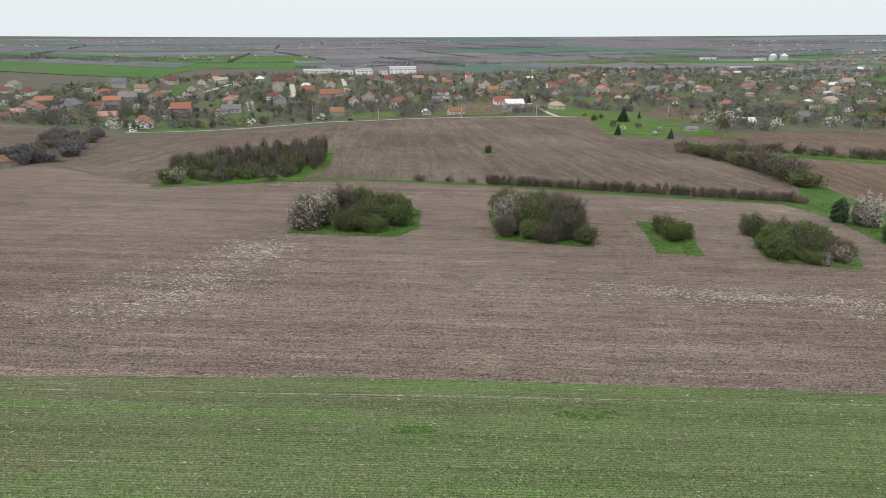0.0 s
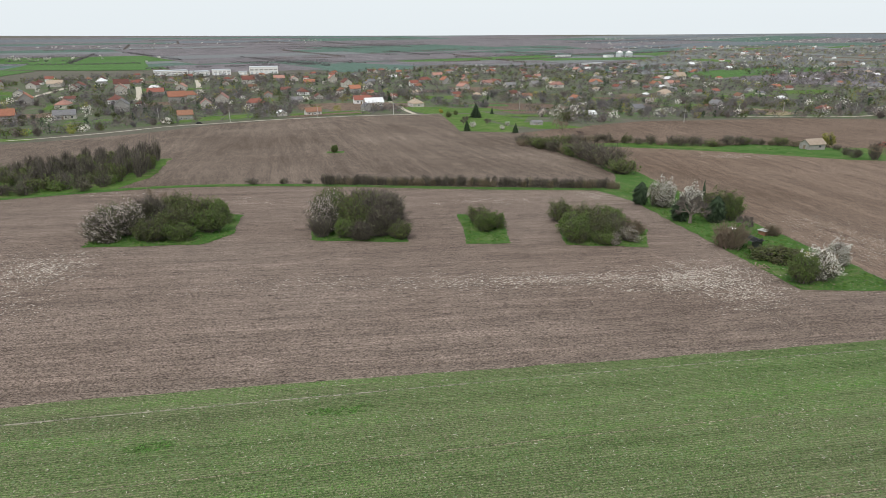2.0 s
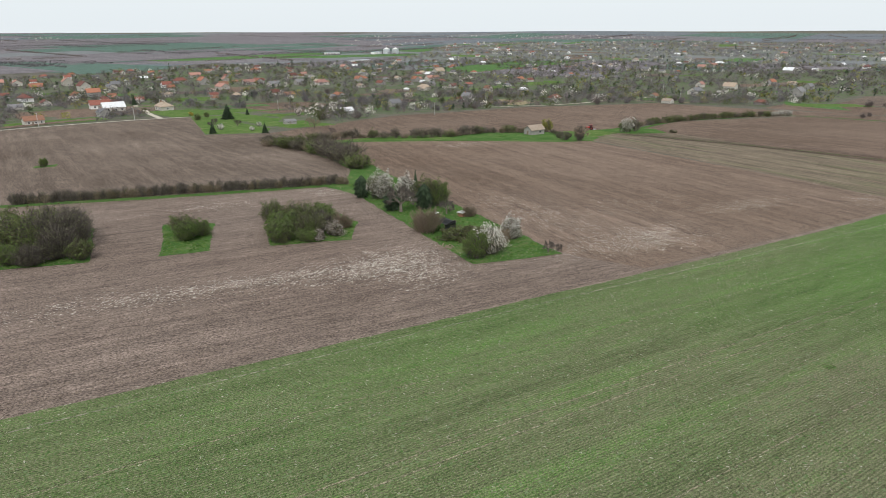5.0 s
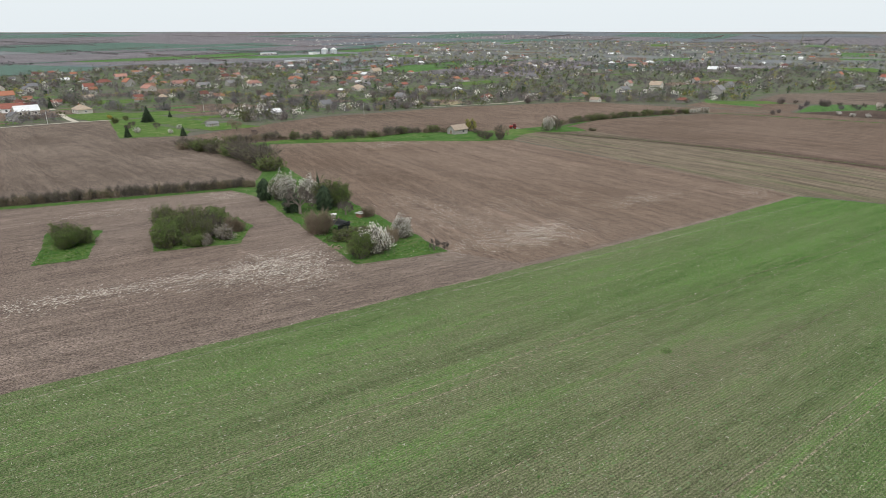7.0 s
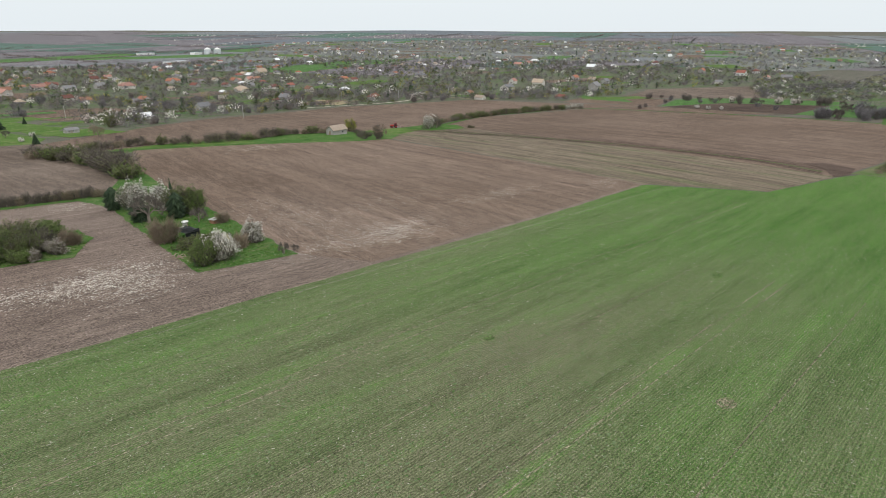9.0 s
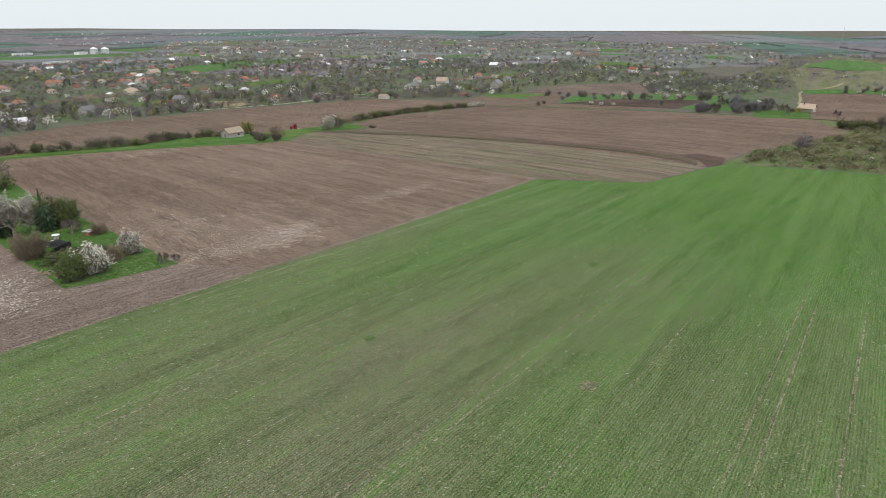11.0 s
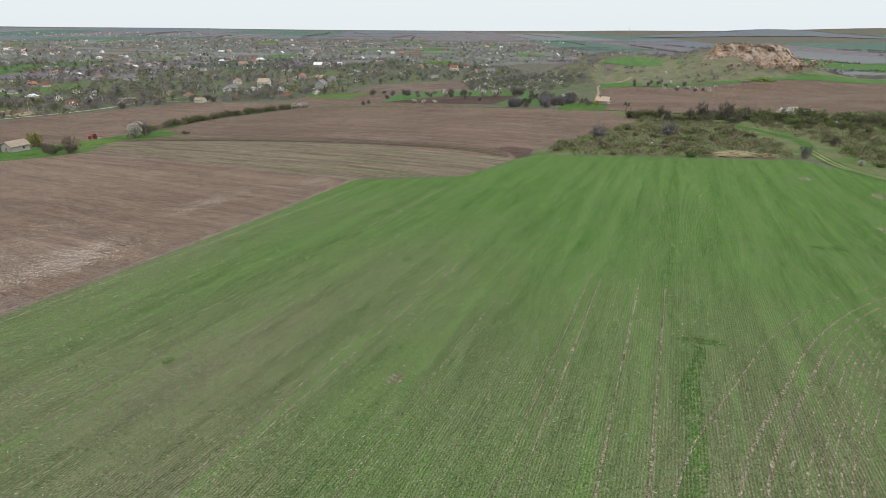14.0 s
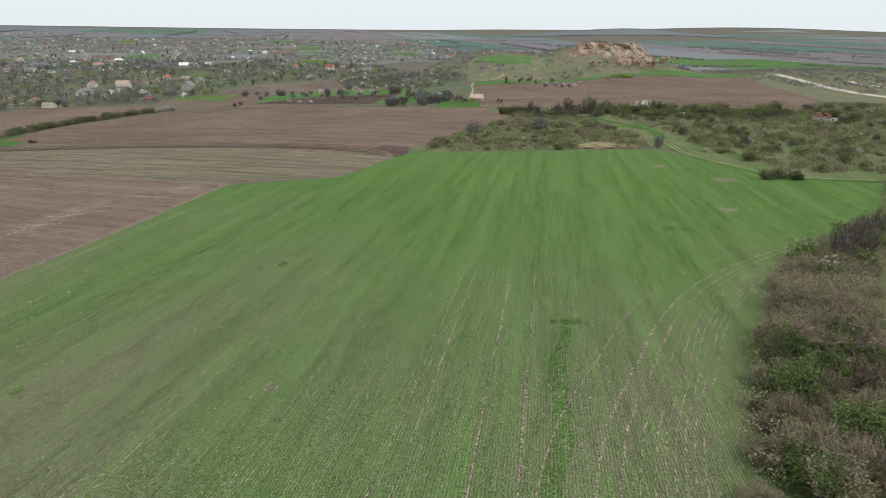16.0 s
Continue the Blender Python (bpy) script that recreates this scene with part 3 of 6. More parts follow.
def build_bare(kind, v):
    """A leafless tree: trunk and limbs, and a haze of fine twigs."""
    rng = np.random.default_rng(400 + v)
    top = thing("tree", "bare brown spreading tree at a field" if kind == "bare" else "bare fruit tree with dark branches in grass", "tree")
    bm, tips = bmesh.new(), []
    h = 2.0 if kind == "bare" else 1.1
    tube(bm, (0, 0, -0.3), (0, 0, h), 0.2, 0.15, 7, False)
    for i in range(5):
        a = i * 1.257 + rng.uniform(-0.3, 0.3)
        d = Vector((0.75 * math.cos(a), 0.75 * math.sin(a), 0.75)).normalized()
        tree_limbs(bm, rng, Vector((0, 0, h * rng.uniform(0.75, 1))), d, h * 0.85, 0.09, 3, tips)
    part("trunk", bm, BARK, top)
    k = 7
    a = np.repeat(np.array([tuple(p) for p, _ in tips]), k, 0)
    d = np.repeat(np.array([tuple(q) for _, q in tips]), k, 0) + rng.normal(size=(len(a), 3)) * 0.6
    a = a - d * 0.15
    part_of("twig_mass", twig_mesh("twig_mass", rng, a, a + d * rng.uniform(0.4, 1.0, len(a))[:, None] * h * 0.45, 0.022, TWIG_RED if kind == "bare" else TWIG), top)
    return top


def build_conifer(kind, v):
    rng = np.random.default_rng(500 + v)
    h, r = (8.0, 2.3) if kind == "spruce" else (4.2, 2.0)
    top = thing("conifer", "dark green conifer in a garden" if kind == "spruce" else "dark evergreen shrub in grass", "tree")
    part("trunk", tube(bmesh.new(), (0, 0, -0.3), (0, 0, h * 0.95), 0.16, 0.03, 6), BARK, top)
    n = 1500
    z = h * (0.06 + 0.94 * (1 - np.sqrt(rng.random(n))))
    ring = np.round(z / h * 11) / 11
    a = rng.uniform(0, 6.283, n)
    prof = (1 - z / h) if kind == "spruce" else np.sqrt(np.maximum(0.02, 1 - (2 * z / h - 0.9) ** 2)) * 0.85
    q = r * prof * (0.72 + 0.4 * rng.random(n)) * (0.85 + 0.25 * np.sin(a * 5 + ring * 40))
    tips = np.stack([q * np.cos(a), q * np.sin(a), z - 0.15 * q], 1)
    roots = np.stack([0.35 * q * np.cos(a), 0.35 * q * np.sin(a), z + 0.1 * q], 1)
    tagged(part_of("needle_cover", twig_mesh("needle_cover", rng, roots, tips, 0.16, NEEDLE), top), kind="stuff")
    return top


def plant(kind, x, y, wide=1.0, tall=None, turn=None, label="", group="", sink=0.05, fine=False):
    """Stand one plant of a kind on the ground; alike ones share their meshes."""
    tall = wide if tall is None else tall
    kind = kind + "_mid" if kind + "_mid" in PLANTS and not fine else kind
    v = random.randrange(2 if kind in ("bare", "fruit", "spruce", "evergreen") else 3)
    m = pose(x, y, ground(x, y) - sink, 0, 0, random.uniform(0, 360) if turn is None else turn) @ Matrix.Diagonal((wide, wide, tall, 1))
    key = (kind, v)
    if key in made_plants:
        src = made_plants[key]
        ob = copy_thing(src, m @ Matrix.Diagonal((*src.scale, 1)).inverted())
    else:
        ob = (build_bare if kind in ("bare", "fruit") else build_conifer if kind in ("spruce", "evergreen") else build_plant)(kind, v)
        ob.matrix_basis = m
        made_plants[key] = ob
    if "hedge" in group or "thicket" in group:
        ob.name = "thicket_sapling" if "tall thicket" in group else "thicket_shrub" if "thick hedge" in group else "hedge_shrub"
    elif "garden" in group or "orchard" in group:
        ob.name = "garden_tree"
    return tagged(ob, label, "", group)


# ---- houses ----
def gable_bm(w, d, h, rise):
    bm = bmesh.new()
    x, y = w / 2, d / 2
    v = [bm.verts.new(c) for c in ((-x, -y, -1.5), (x, -y, -1.5), (x, y, -1.5), (-x, y, -1.5), (-x, -y, h), (x, -y, h), (x, y, h), (-x, y, h), (-x, 0, h + rise), (x, 0, h + rise))]
    for f in ((0, 3, 2, 1), (0, 1, 5, 4), (2, 3, 7, 6), (1, 2, 6, 9, 5), (3, 0, 4, 8, 7), (4, 5, 9, 8), (6, 7, 8, 9)):
        bm.faces.new([v[i] for i in f])
    return bm


def roof_bm(w, d, h, rise, hip=0.0, over=0.45, thick=0.16):
    """Two slopes with eaves, hipped at the ends where hip is given."""
    bm = bmesh.new()
    x, y = w / 2 + over, d / 2 + over
    drop = rise * over / (d / 2)
    lo, hi = h - drop + 0.05, h + rise + 0.05
    base = [(-x, -y, lo), (x, -y, lo), (x, y, lo), (-x, y, lo), (-x + hip, 0, hi), (x - hip, 0, hi)]
    up = [bm.verts.new((a, b, c + thick)) for a, b, c in base]
    dn = [bm.verts.new(c) for c in base]
    for f in ((0, 1, 5, 4), (2, 3, 4, 5), (1, 2, 5), (3, 0, 4)):
        if hip or len(f) == 4:
            bm.faces.new([up[i] for i in f])
            bm.faces.new([dn[i] for i in f[::-1]])
    for i, j in ((0, 1), (2, 3)) + (((1, 2), (3, 0)) if hip else ((1, 5), (5, 2), (3, 4), (4, 0))):
        bm.faces.new((dn[i], dn[j], up[j], up[i]))
    return bm


def build_house(style, roof, wall, w=12.0, d=8.5, far=False):
    h, rise, hip = {"low": (3.0, 2.6, 0.0), "hip": (3.0, 2.5, 3.2), "tall": (4.6, 3.4, 0.0), "shed": (2.3, 1.3, 0.0)}[style]
    words = {"o": "orange tiled roof", "r": "red tiled roof", "d": "dark red tiled roof", "g": "grey slate roof", "t": "tan tiled roof", "w": "pale sheet roof", "p": "pinkish tiled roof", "b": "brown tiled roof"}[roof]
    kind = "shed" if style == "shed" else "house"
    top = thing(kind, ("small outbuilding" if style == "shed" else "village house") + " with pale walls and a " + words, kind)
    part("wall", gable_bm(w, d, h, rise * (1 - 2 * hip / w) if not hip else 0.01), wall, top)
    part("roof", roof_bm(w, d, h, rise, hip), ROOFS[roof], top)
    if style != "shed":
        part("chimney", boxed(w * 0.2, 0.4, h + rise * 0.4, w * 0.2 + 0.6, 1.0, h + rise + 0.9, 0.04), ROOFS["b"], top)
    spots = [(-w * 0.3, -1), (w * 0.05, -1), (w * 0.33, -1), (-w * 0.25, 1), (w * 0.25, 1)]
    for x, s in spots[: 1 if far else 2 if style == "shed" else 5]:
        y = s * d / 2
        win = part("window", boxed(x - 0.65, min(y, y + s * 0.06), 0.9, x + 0.65, max(y, y + s * 0.06), 2.2), WHITE, top)
        part("pane", boxed(x - 0.52, min(y + s * 0.06, y + s * 0.08), 1.02, x + 0.52, max(y + s * 0.06, y + s * 0.08), 2.08), GLASS, win)
    for s in (-1, 1)[: 1 if far else 2]:
        x = s * w / 2
        win = part("window", boxed(min(x, x + s * 0.06), -0.7, 1.0, max(x, x + s * 0.06), 0.7, 2.3), WHITE, top)
        part("pane", boxed(min(x + s * 0.06, x + s * 0.08), -0.55, 1.12, max(x + s * 0.06, x + s * 0.08), 0.55, 2.18), GLASS, win)
    if not far:
        part("door", boxed(-w * 0.14, -d / 2 - 0.05, 0, -w * 0.14 + 1.0, -d / 2, 2.05), WOOD, top)
    return top


made_houses = {}


def house(x, y, width, roof, turn=None, style=None, far=False):
    style = style or random.choice(["low", "low", "hip", "tall"])
    if width < 8.5:
        style = "shed"
    s = max(0.5, min(1.35, width / 13.0)) if style != "shed" else max(0.45, min(0.8, width / 12.0))
    turn = random.choice([8, 98]) + random.uniform(-8, 8) if turn is None else turn
    m = pose(x, y, ground(x, y) - 0.05, 0, 0, turn) @ Matrix.Diagonal((s, s, s if style != "shed" else max(s, 0.8), 1))
    key = (style, roof, far)
    if key in made_houses:
        src = made_houses[key]
        return copy_thing(src, m @ Matrix.Diagonal((*src.scale, 1)).inverted())
    wall = OCHRE if roof == "o2" else random.choice([PLASTER, PLASTER, WHITE, GREYWALL])
    ob = build_house(style, roof, wall, far=far)
    ob.matrix_basis = m
    made_houses[key] = ob
    return ob


# ---- ground ----
def spread(lo, hi, near0, near1, step, growth):
    """Grid lines, close together in the near stretch and wider and wider beyond it."""
    mid = list(np.arange(near0, near1 + 0.1, step))
    a, s = [near0], step
    while a[-1] > lo:
        s *= growth
        a.append(a[-1] - s)
    b, s = [mid[-1]], step
    while b[-1] < hi:
        s *= growth
        b.append(b[-1] + s)
    return a[:0:-1] + mid + b[1:]


gx = spread(-5400, 5400, -340, 900, 9.0, 1.07)
gy = spread(-5400, 5400, -320, 640, 9.0, 1.07)
gv = [(x, y, ground(x, y)) for y in gy for x in gx]
nx = len(gx)
gf = [(j * nx + i, j * nx + i + 1, (j + 1) * nx + i + 1, (j + 1) * nx + i) for j in range(len(gy) - 1) for i in range(nx - 1)]
tagged(new("ground", mesh_of("ground", gv, gf, LAND, True)), "rough grey-green land falling to a wide plain", "ground", "", "structure")

LANE = [(-75, 161), (-30.4, 180), (12, 176), (55, 163), (97, 154)]
EDGE = [(60, -43), (89, -50), (99.6, -53), (113, -57.3), (129.7, -63.5), (148.6, -71.5), (164, -82.4), (196, -110.8), (247, -135)]
draped("ploughed_field", [(-330, 50.8), (207, 52), (207, 55), (236, 198), (195, 223), (141, 252), (112, 190), (97, 155), (55, 163), (12, 176), (-30, 180), (-75, 164), (-118, 192), (-330, 192)], 0.05, SOIL, "brown harrowed field with pale straw streaks", ragged=0.35, edge=2.0)
draped("ploughed_field", [(99.5, 67.5), (102, 61), (105, 53.8), (160, 54.6), (206, 56.2), (236, 198), (195, 223), (141, 251), (116, 182), (104, 98)], 0.08, SOIL_NEAR, "darker brown field with pale straw streaks", ragged=0.5, edge=2.0)
draped("grass_verge", [(112, 258), (141, 246), (195, 216), (225, 196), (240, 195), (252, 206), (282, 211), (300, 205), (314, 228), (300, 240), (230, 244), (171, 269), (130, 267), (114, 268)], 0.03, MEADOW, "grass along the upper lane", "grass")
draped("ploughed_field", [(-75, 165), (-30, 181), (12, 177), (55, 164), (97, 158), (100, 160), (110, 181), (114, 205), (114, 262), (92, 324), (111, 452), (-3, 450), (-50, 438), (-76, 402), (-141, 335), (-148, 289), (-119, 196)], 0.05, SOIL_FAR, "brown harrowed field sloping down to the village")
draped("stubble_field", [(207, 57), (223, 27), (264, 20), (302, 206), (279, 218), (240, 206)], 0.05, STUBBLE, "weedy strip of unploughed stubble")
draped("ploughed_field", [(264, 20), (310, 15), (395, -12), (465, -12), (465, 41), (484, 132), (486, 240), (375, 257), (305, 228), (300, 206)], 0.05, SOIL_EAST, "freshly tilled brown field")
draped("ploughed_field", [(121, 310), (231, 380), (376, 416), (507, 386), (546, 212), (488, 246), (375, 262), (290, 236), (230, 240), (171, 264), (130, 262)], 0.05, SOIL_EAST, "brown field below the gardens")
draped("wheat_field", [(-330, 51), (-40, 51.8), (0, 53), (45, 52.2), (69, 52.2), (112, 52.4), (160, 53.2), (206, 55.2), (222, 27), (264, 19), (274, 15.4), (303, -78), (279, -91), (264, -102), (248, -112)] + EDGE[::-1] + [(40, -60), (20, -150), (-330, -180)], 0.08, CROP, "young green winter wheat in thin rows", ragged=0.3, edge=2.0)
draped("ploughed_field", [(464, 10), (543, 20), (682, 37), (740, -57), (817, -257), (508, -216), (442, -169), (449, -119), (449, -60)], 0.3, SOIL_EAST, "large brown field under the quarry hill", ragged=0.6)
draped("wheat_strip", [(682, 38), (700, 42), (757, -68), (776, -127), (880, -248), (822, -262), (744, -57)], 0.3, CROP_FAR, "narrow green strip of wheat")
draped("wheat_strip", [(508, 98), (631, 102), (664, 86), (619, 60), (509, 42), (500, 68)], 0.1, CROP_FAR, "bright green block of wheat")
draped("fresh_furrows", [(538, 202), (620, 183), (632, 105), (508, 98)], 0.14, SOIL_DARK, "dark freshly turned furrows")
draped("wheat_strip", [(637, 236), (668, 232), (720, 186), (667, 96), (634, 104), (622, 184), (540, 206)], 0.1, CROP_FAR, "long green strip of wheat")
draped("ploughed_field", [(486, 132), (506, 100), (536, 202), (545, 214), (540, 300), (600, 318), (634, 292), (640, 240), (539, 210), (488, 242)], 0.09, SOIL_EAST, "brown garden field")
draped("ploughed_field", [(629, 291), (766, 325), (902, 251), (775, 198), (672, 100), (722, 188), (670, 235)], 0.08, SOIL_FAR, "brown field between garden hedges")
draped("wheat_strip", [(627, 333), (611, 275), (576, 248), (589, 309)], 0.12, CROP_FAR, "small green plot")
draped("wheat_strip", [(772, 55), (800, 30), (822, 0), (817, -41), (800, -19), (770, 21)], 0.35, CROP_FAR, "bright green plot on the hill")
draped("scrub_land", [(274, 18), (308, -80), (264, -102), (248, -112), (247, -137), (200, -113), (230, -160), (330, -240), (520, -262), (505, -217), (441, -169), (448, -119), (448, -60), (463, 9), (395, -13), (310, 14)], 0.05, SCRUBLAND, "rough scrubby land with dry grass", "ground")
draped("scrub_land", EDGE[1:8] + [(210, -140), (120, -110), (80, -80)], 0.05, SCRUBLAND, "rough ground under the thicket", "ground")

draped("scrub_land", [(500, -222), (508, -214), (660, -236), (815, -255), (880, -246), (776, -128), (757, -66), (700, 46), (757, 62), (765, 110), (1100, 150), (1180, -500), (520, -430), (470, -262)], 0.2, HILLLAND, "rough scrubby hillside below the quarry", "ground", 20.0, 10.0, 1.0)
draped("garden_land", [(664, 88), (720, 186), (775, 198), (905, 255), (1000, 160), (765, 108), (756, 62), (700, 44), (540, 24), (512, 42), (620, 60)], 0.06, TOWNLAND, "patchy grass between orchard plots", "ground", 15.0, 8.0, 1.0)
draped("ploughed_field", [(-330, 192), (-120, 194), (-148, 289), (-170, 333), (-330, 405)], 0.05, SOIL_FAR, "brown field west of the slope")
draped("ploughed_field", [(113, 262), (92, 324), (121, 311), (131, 262)], 0.06, SOIL_FAR, "brown corner of field beside a hedge")
draped("grass_verge", [(93, 326), (121, 314), (170, 430), (145, 478), (112, 472)], 0.06, MEADOW, "orchard grass at the field corner", "grass")
# grass islands, lanes and verges
for poly in ([(-28, 111), (-8, 109.8), (-3, 117), (-3, 136), (-12, 142), (-26, 138)], [(11.5, 109.5), (28.8, 105.3), (31.5, 134), (28, 138), (12, 137)], [(39.5, 102.5), (47.5, 101.5), (53, 124), (44, 129)], [(57, 98.7), (72, 95), (79, 108), (79, 118), (65, 122)],
             [(19, 253), (26, 253), (27, 259), (19, 259)]):
    draped("grass_island", poly, 0.1, GRASS, "grassy island left in the ploughed field", "grass", 5.0, 0.8, 0.7)
draped("grass_verge", [(92, 138), (82, 69.5), (99, 67), (104, 98), (113.5, 156), (118, 178), (127, 224), (119, 262), (113, 266), (113, 205), (109, 180), (99, 160), (90, 158), (90, 153)], 0.1, GRASS, "bright green grass of the garden strip", "grass", 5.0, 1.2, 0.5)
draped("grass_verge", [(188, 226), (223, 200), (237, 197), (252, 207), (246, 240), (215, 254), (188, 242)], 0.1, GRASS, "bright grass round the stone hut", "grass", 5.0, 1.5, 0.6)
draped("grass_verge", [(276, 212), (300, 206), (314, 226), (305, 240), (280, 236)], 0.1, GRASS, "bright grass under a blossoming tree", "grass", 5.0, 1.5, 0.6)
draped("grass_verge", [(457, 40), (510, 48), (535, 26), (466, -10)], 0.12, GRASS, "bright grass round the orchard house", "grass", 5.0, 2.0, 0.6)
draped("grass_verge", [(-88, 208), (-73, 161), (-41, 176), (-36, 203), (-40, 252), (-67, 249)], 0.1, MEADOW, "grass under the tall thicket", "grass", 6.0, 1.5, 0.8)
draped("grass_verge", [(400, -120), (398, -205), (440, -172), (430, -140)], 0.12, GRASS, "bright grass by the ruin", "grass", 6.0, 2.0, 1.0)
ribbon("grass_lane", LANE, 4.2, 0.12, GRASS, "grassy field lane", "lane")
ribbon("grass_lane", [(112, 262), (141, 254), (156, 249), (195, 226), (205, 218)], 4.5, 0.12, GRASS, "grassy field lane beside a hedge", "lane")
ribbon("grass_lane", [(305, 230), (375, 258), (430, 256), (487, 246), (484, 132), (466, 42)], 3.5, 0.12, GRASS, "grassy headland along a hedge", "lane")
ribbon("grass_lane", [(417, -38), (402, -62), (359, -84), (323, -84), (289, -89), (263, -100), (250, -110), (246, -140)], 5.5, 0.14, GRASS, "grassy cart track", "lane")
for off in (-1.0, 1.0):
    ribbon("wheel_rut", [(330, -84 + off), (300, -86.5 + off), (287, -90 + off), (263, -101.5 + off), (252, -110 + off), (247 + off, -140)], 0.7, 0.16, DRYGRASS, "worn dry rut of a cart track", "track")
ribbon("dirt_road", [(-170, 345), (-140, 372), (-84, 441), (-50, 447), (-3, 453), (95, 456), (112, 452)], 3.6, 0.14, ROAD, "pale dirt road along the village edge", "road")
ribbon("dirt_road", [(91, 456), (91, 508), (93, 560), (92, 610)], 3.8, 0.15, ROAD, "pale dirt road into the village", "road")
ribbon("dirt_road", [(-95, 650), (-95, 694), (-116, 834), (-139, 977)], 6.0, 0.3, ROAD, "pale village street", "road")
ribbon("dirt_road", [(-150, 670), (-156, 708), (-180, 810)], 6.0, 0.3, ROAD, "pale village street", "road")
ribbon("dirt_road", [(-275, 640), (-255, 698), (-249, 788)], 6.0, 0.3, ROAD, "pale village street", "road")
ribbon("dirt_road", [(340, 431), (410, 423), (452, 424), (507, 436), (560, 432)], 3.5, 0.2, ROAD, "pale garden road", "road")
ribbon("dirt_road", [(519, 430), (522, 378), (585, 377), (616, 356)], 3.0, 0.2, DRYGRASS, "dry grassy garden road", "road")
ribbon("dirt_road", [(605, 33), (653, 37), (689, 42), (700, 37), (721, 20), (738, 14)], 2.2, 0.2, DRYGRASS, "winding pale dirt road", "road")
ribbon("dirt_road", [(841, -294), (718, -286), (604, -271), (538, -269), (470, -275)], 8.0, 0.3, ROAD, "pale gravel road to the quarry", "road")
ribbon("dirt_road", [(720, -322), (684, -318), (640, -317), (580, -325)], 6.0, 0.3, ROAD, "pale gravel road", "road")
for k in range(8):
    shift = (0.0, 2.1, 3.0, 5.2, 6.4, 9.0, 12.5, 16.0)[k]
    ribbon("furrow", [(271 + shift, 222 - 0.8 * shift), (281 + 0.85 * shift, 130), (277 + 0.8 * shift, 54), (265 + 1.1 * shift, 24 + 0.25 * shift)], (0.9, 0.4, 0.5, 1.2, 0.8, 0.4, 0.5, 0.4)[k], 0.1 + 0.004 * k, SOIL_DARK if k != 3 else STRIP_GREEN, "dark turned furrow along the stubble" if k != 3 else "green weedy strip along the stubble", "furrow", 0.5)
ribbon("furrow", [(128, 266), (140, 282), (152, 300), (158, 318)], 3.0, 0.1, SOIL_DARK, "dark curved tyre track in the field", "furrow", 0.3)
draped("fresh_furrows", [(263, 20), (272, 17.5), (286, 19), (291, 30), (284, 34), (276, 26)], 0.15, SOIL_DARK, "dark freshly ploughed headland")
# wheel tracks in the wheat
for off in (0.0, 1.9, 3.4, 4.6, 5.4, 6.2, 7.0, 7.8, 8.6, -4.5):
    ribbon("wheel_track", [(86, -38.3 - off), (98, -40.3 - off), (112, -45 - off), (127, -50.2 - off), (143, -58.5 - off), (157, -69.5 - off), (169, -81 - off), (185, -97 - off)], 0.36 if 0 <= off < 2 else 0.2, 0.13, BROKEN, "pale tractor track in the wheat", "track", 0.4)
for y, w in ((49.6, 0.18), (39.0, 0.16), (28.4, 0.2), (26.6, 0.2), (14.0, 0.16), (2.4, 0.2), (0.6, 0.2), (-10.0, 0.16), (-21.4, 0.26), (-23.2, 0.26), (-29.0, 0.3), (-33.0, 0.3)):
    ribbon("wheel_track", [(x, y + 0.5 * math.sin(x * 0.02) ) for x in range(-120, 207 if y > 20 else 150, 12)], w, 0.1, BROKEN if y < 45 else DRYLINE, "thin pale drill line in the wheat", "track", 0.5)
for line_of, w in ((((62, -34.0), (80, -34.8), (100, -36.0), (121, -37.0)), 1.8),):
    ribbon("lush_strip", line_of, w, 0.1, LUSH, "lush green strip in the thin wheat", "crop", 0.7)
for x, y, a, b, mat, label in ((122.6, -37.5, 1.0, 2.6, LUSH, "lush dark green patch in the wheat"), (179, -62, 1.5, 3, LUSH, "lush dark green patch in the wheat"), (201, -78, 2.5, 2.5, BROKEN, "bare dry patch in the wheat"), (243, -88, 4, 3.5, BROKEN, "bare dry patch in the wheat"),
                               (264, -72, 3, 2.2, BROKEN, "bare brown patch in the wheat"), (95, 20, 1.0, 0.8, LUSH, "lush dark green patch in the wheat"), (14, 47, 3.5, 0.8, LUSH, "lush dark green patch in the wheat"), (-2, 44, 2.2, 0.7, LUSH, "lush dark green patch in the wheat"), (140, 10, 1.5, 1.0, LUSH, "lush dark green patch in the wheat"), (100, -6, 1.3, 0.9, BROKEN, "bare dry patch in the wheat")):
    draped("crop_patch", [(x + a * math.cos(i * 0.524), y + b * math.sin(i * 0.524)) for i in range(12)], 0.11, mat, label, "patch", 3.0, 0.5, 0.5)


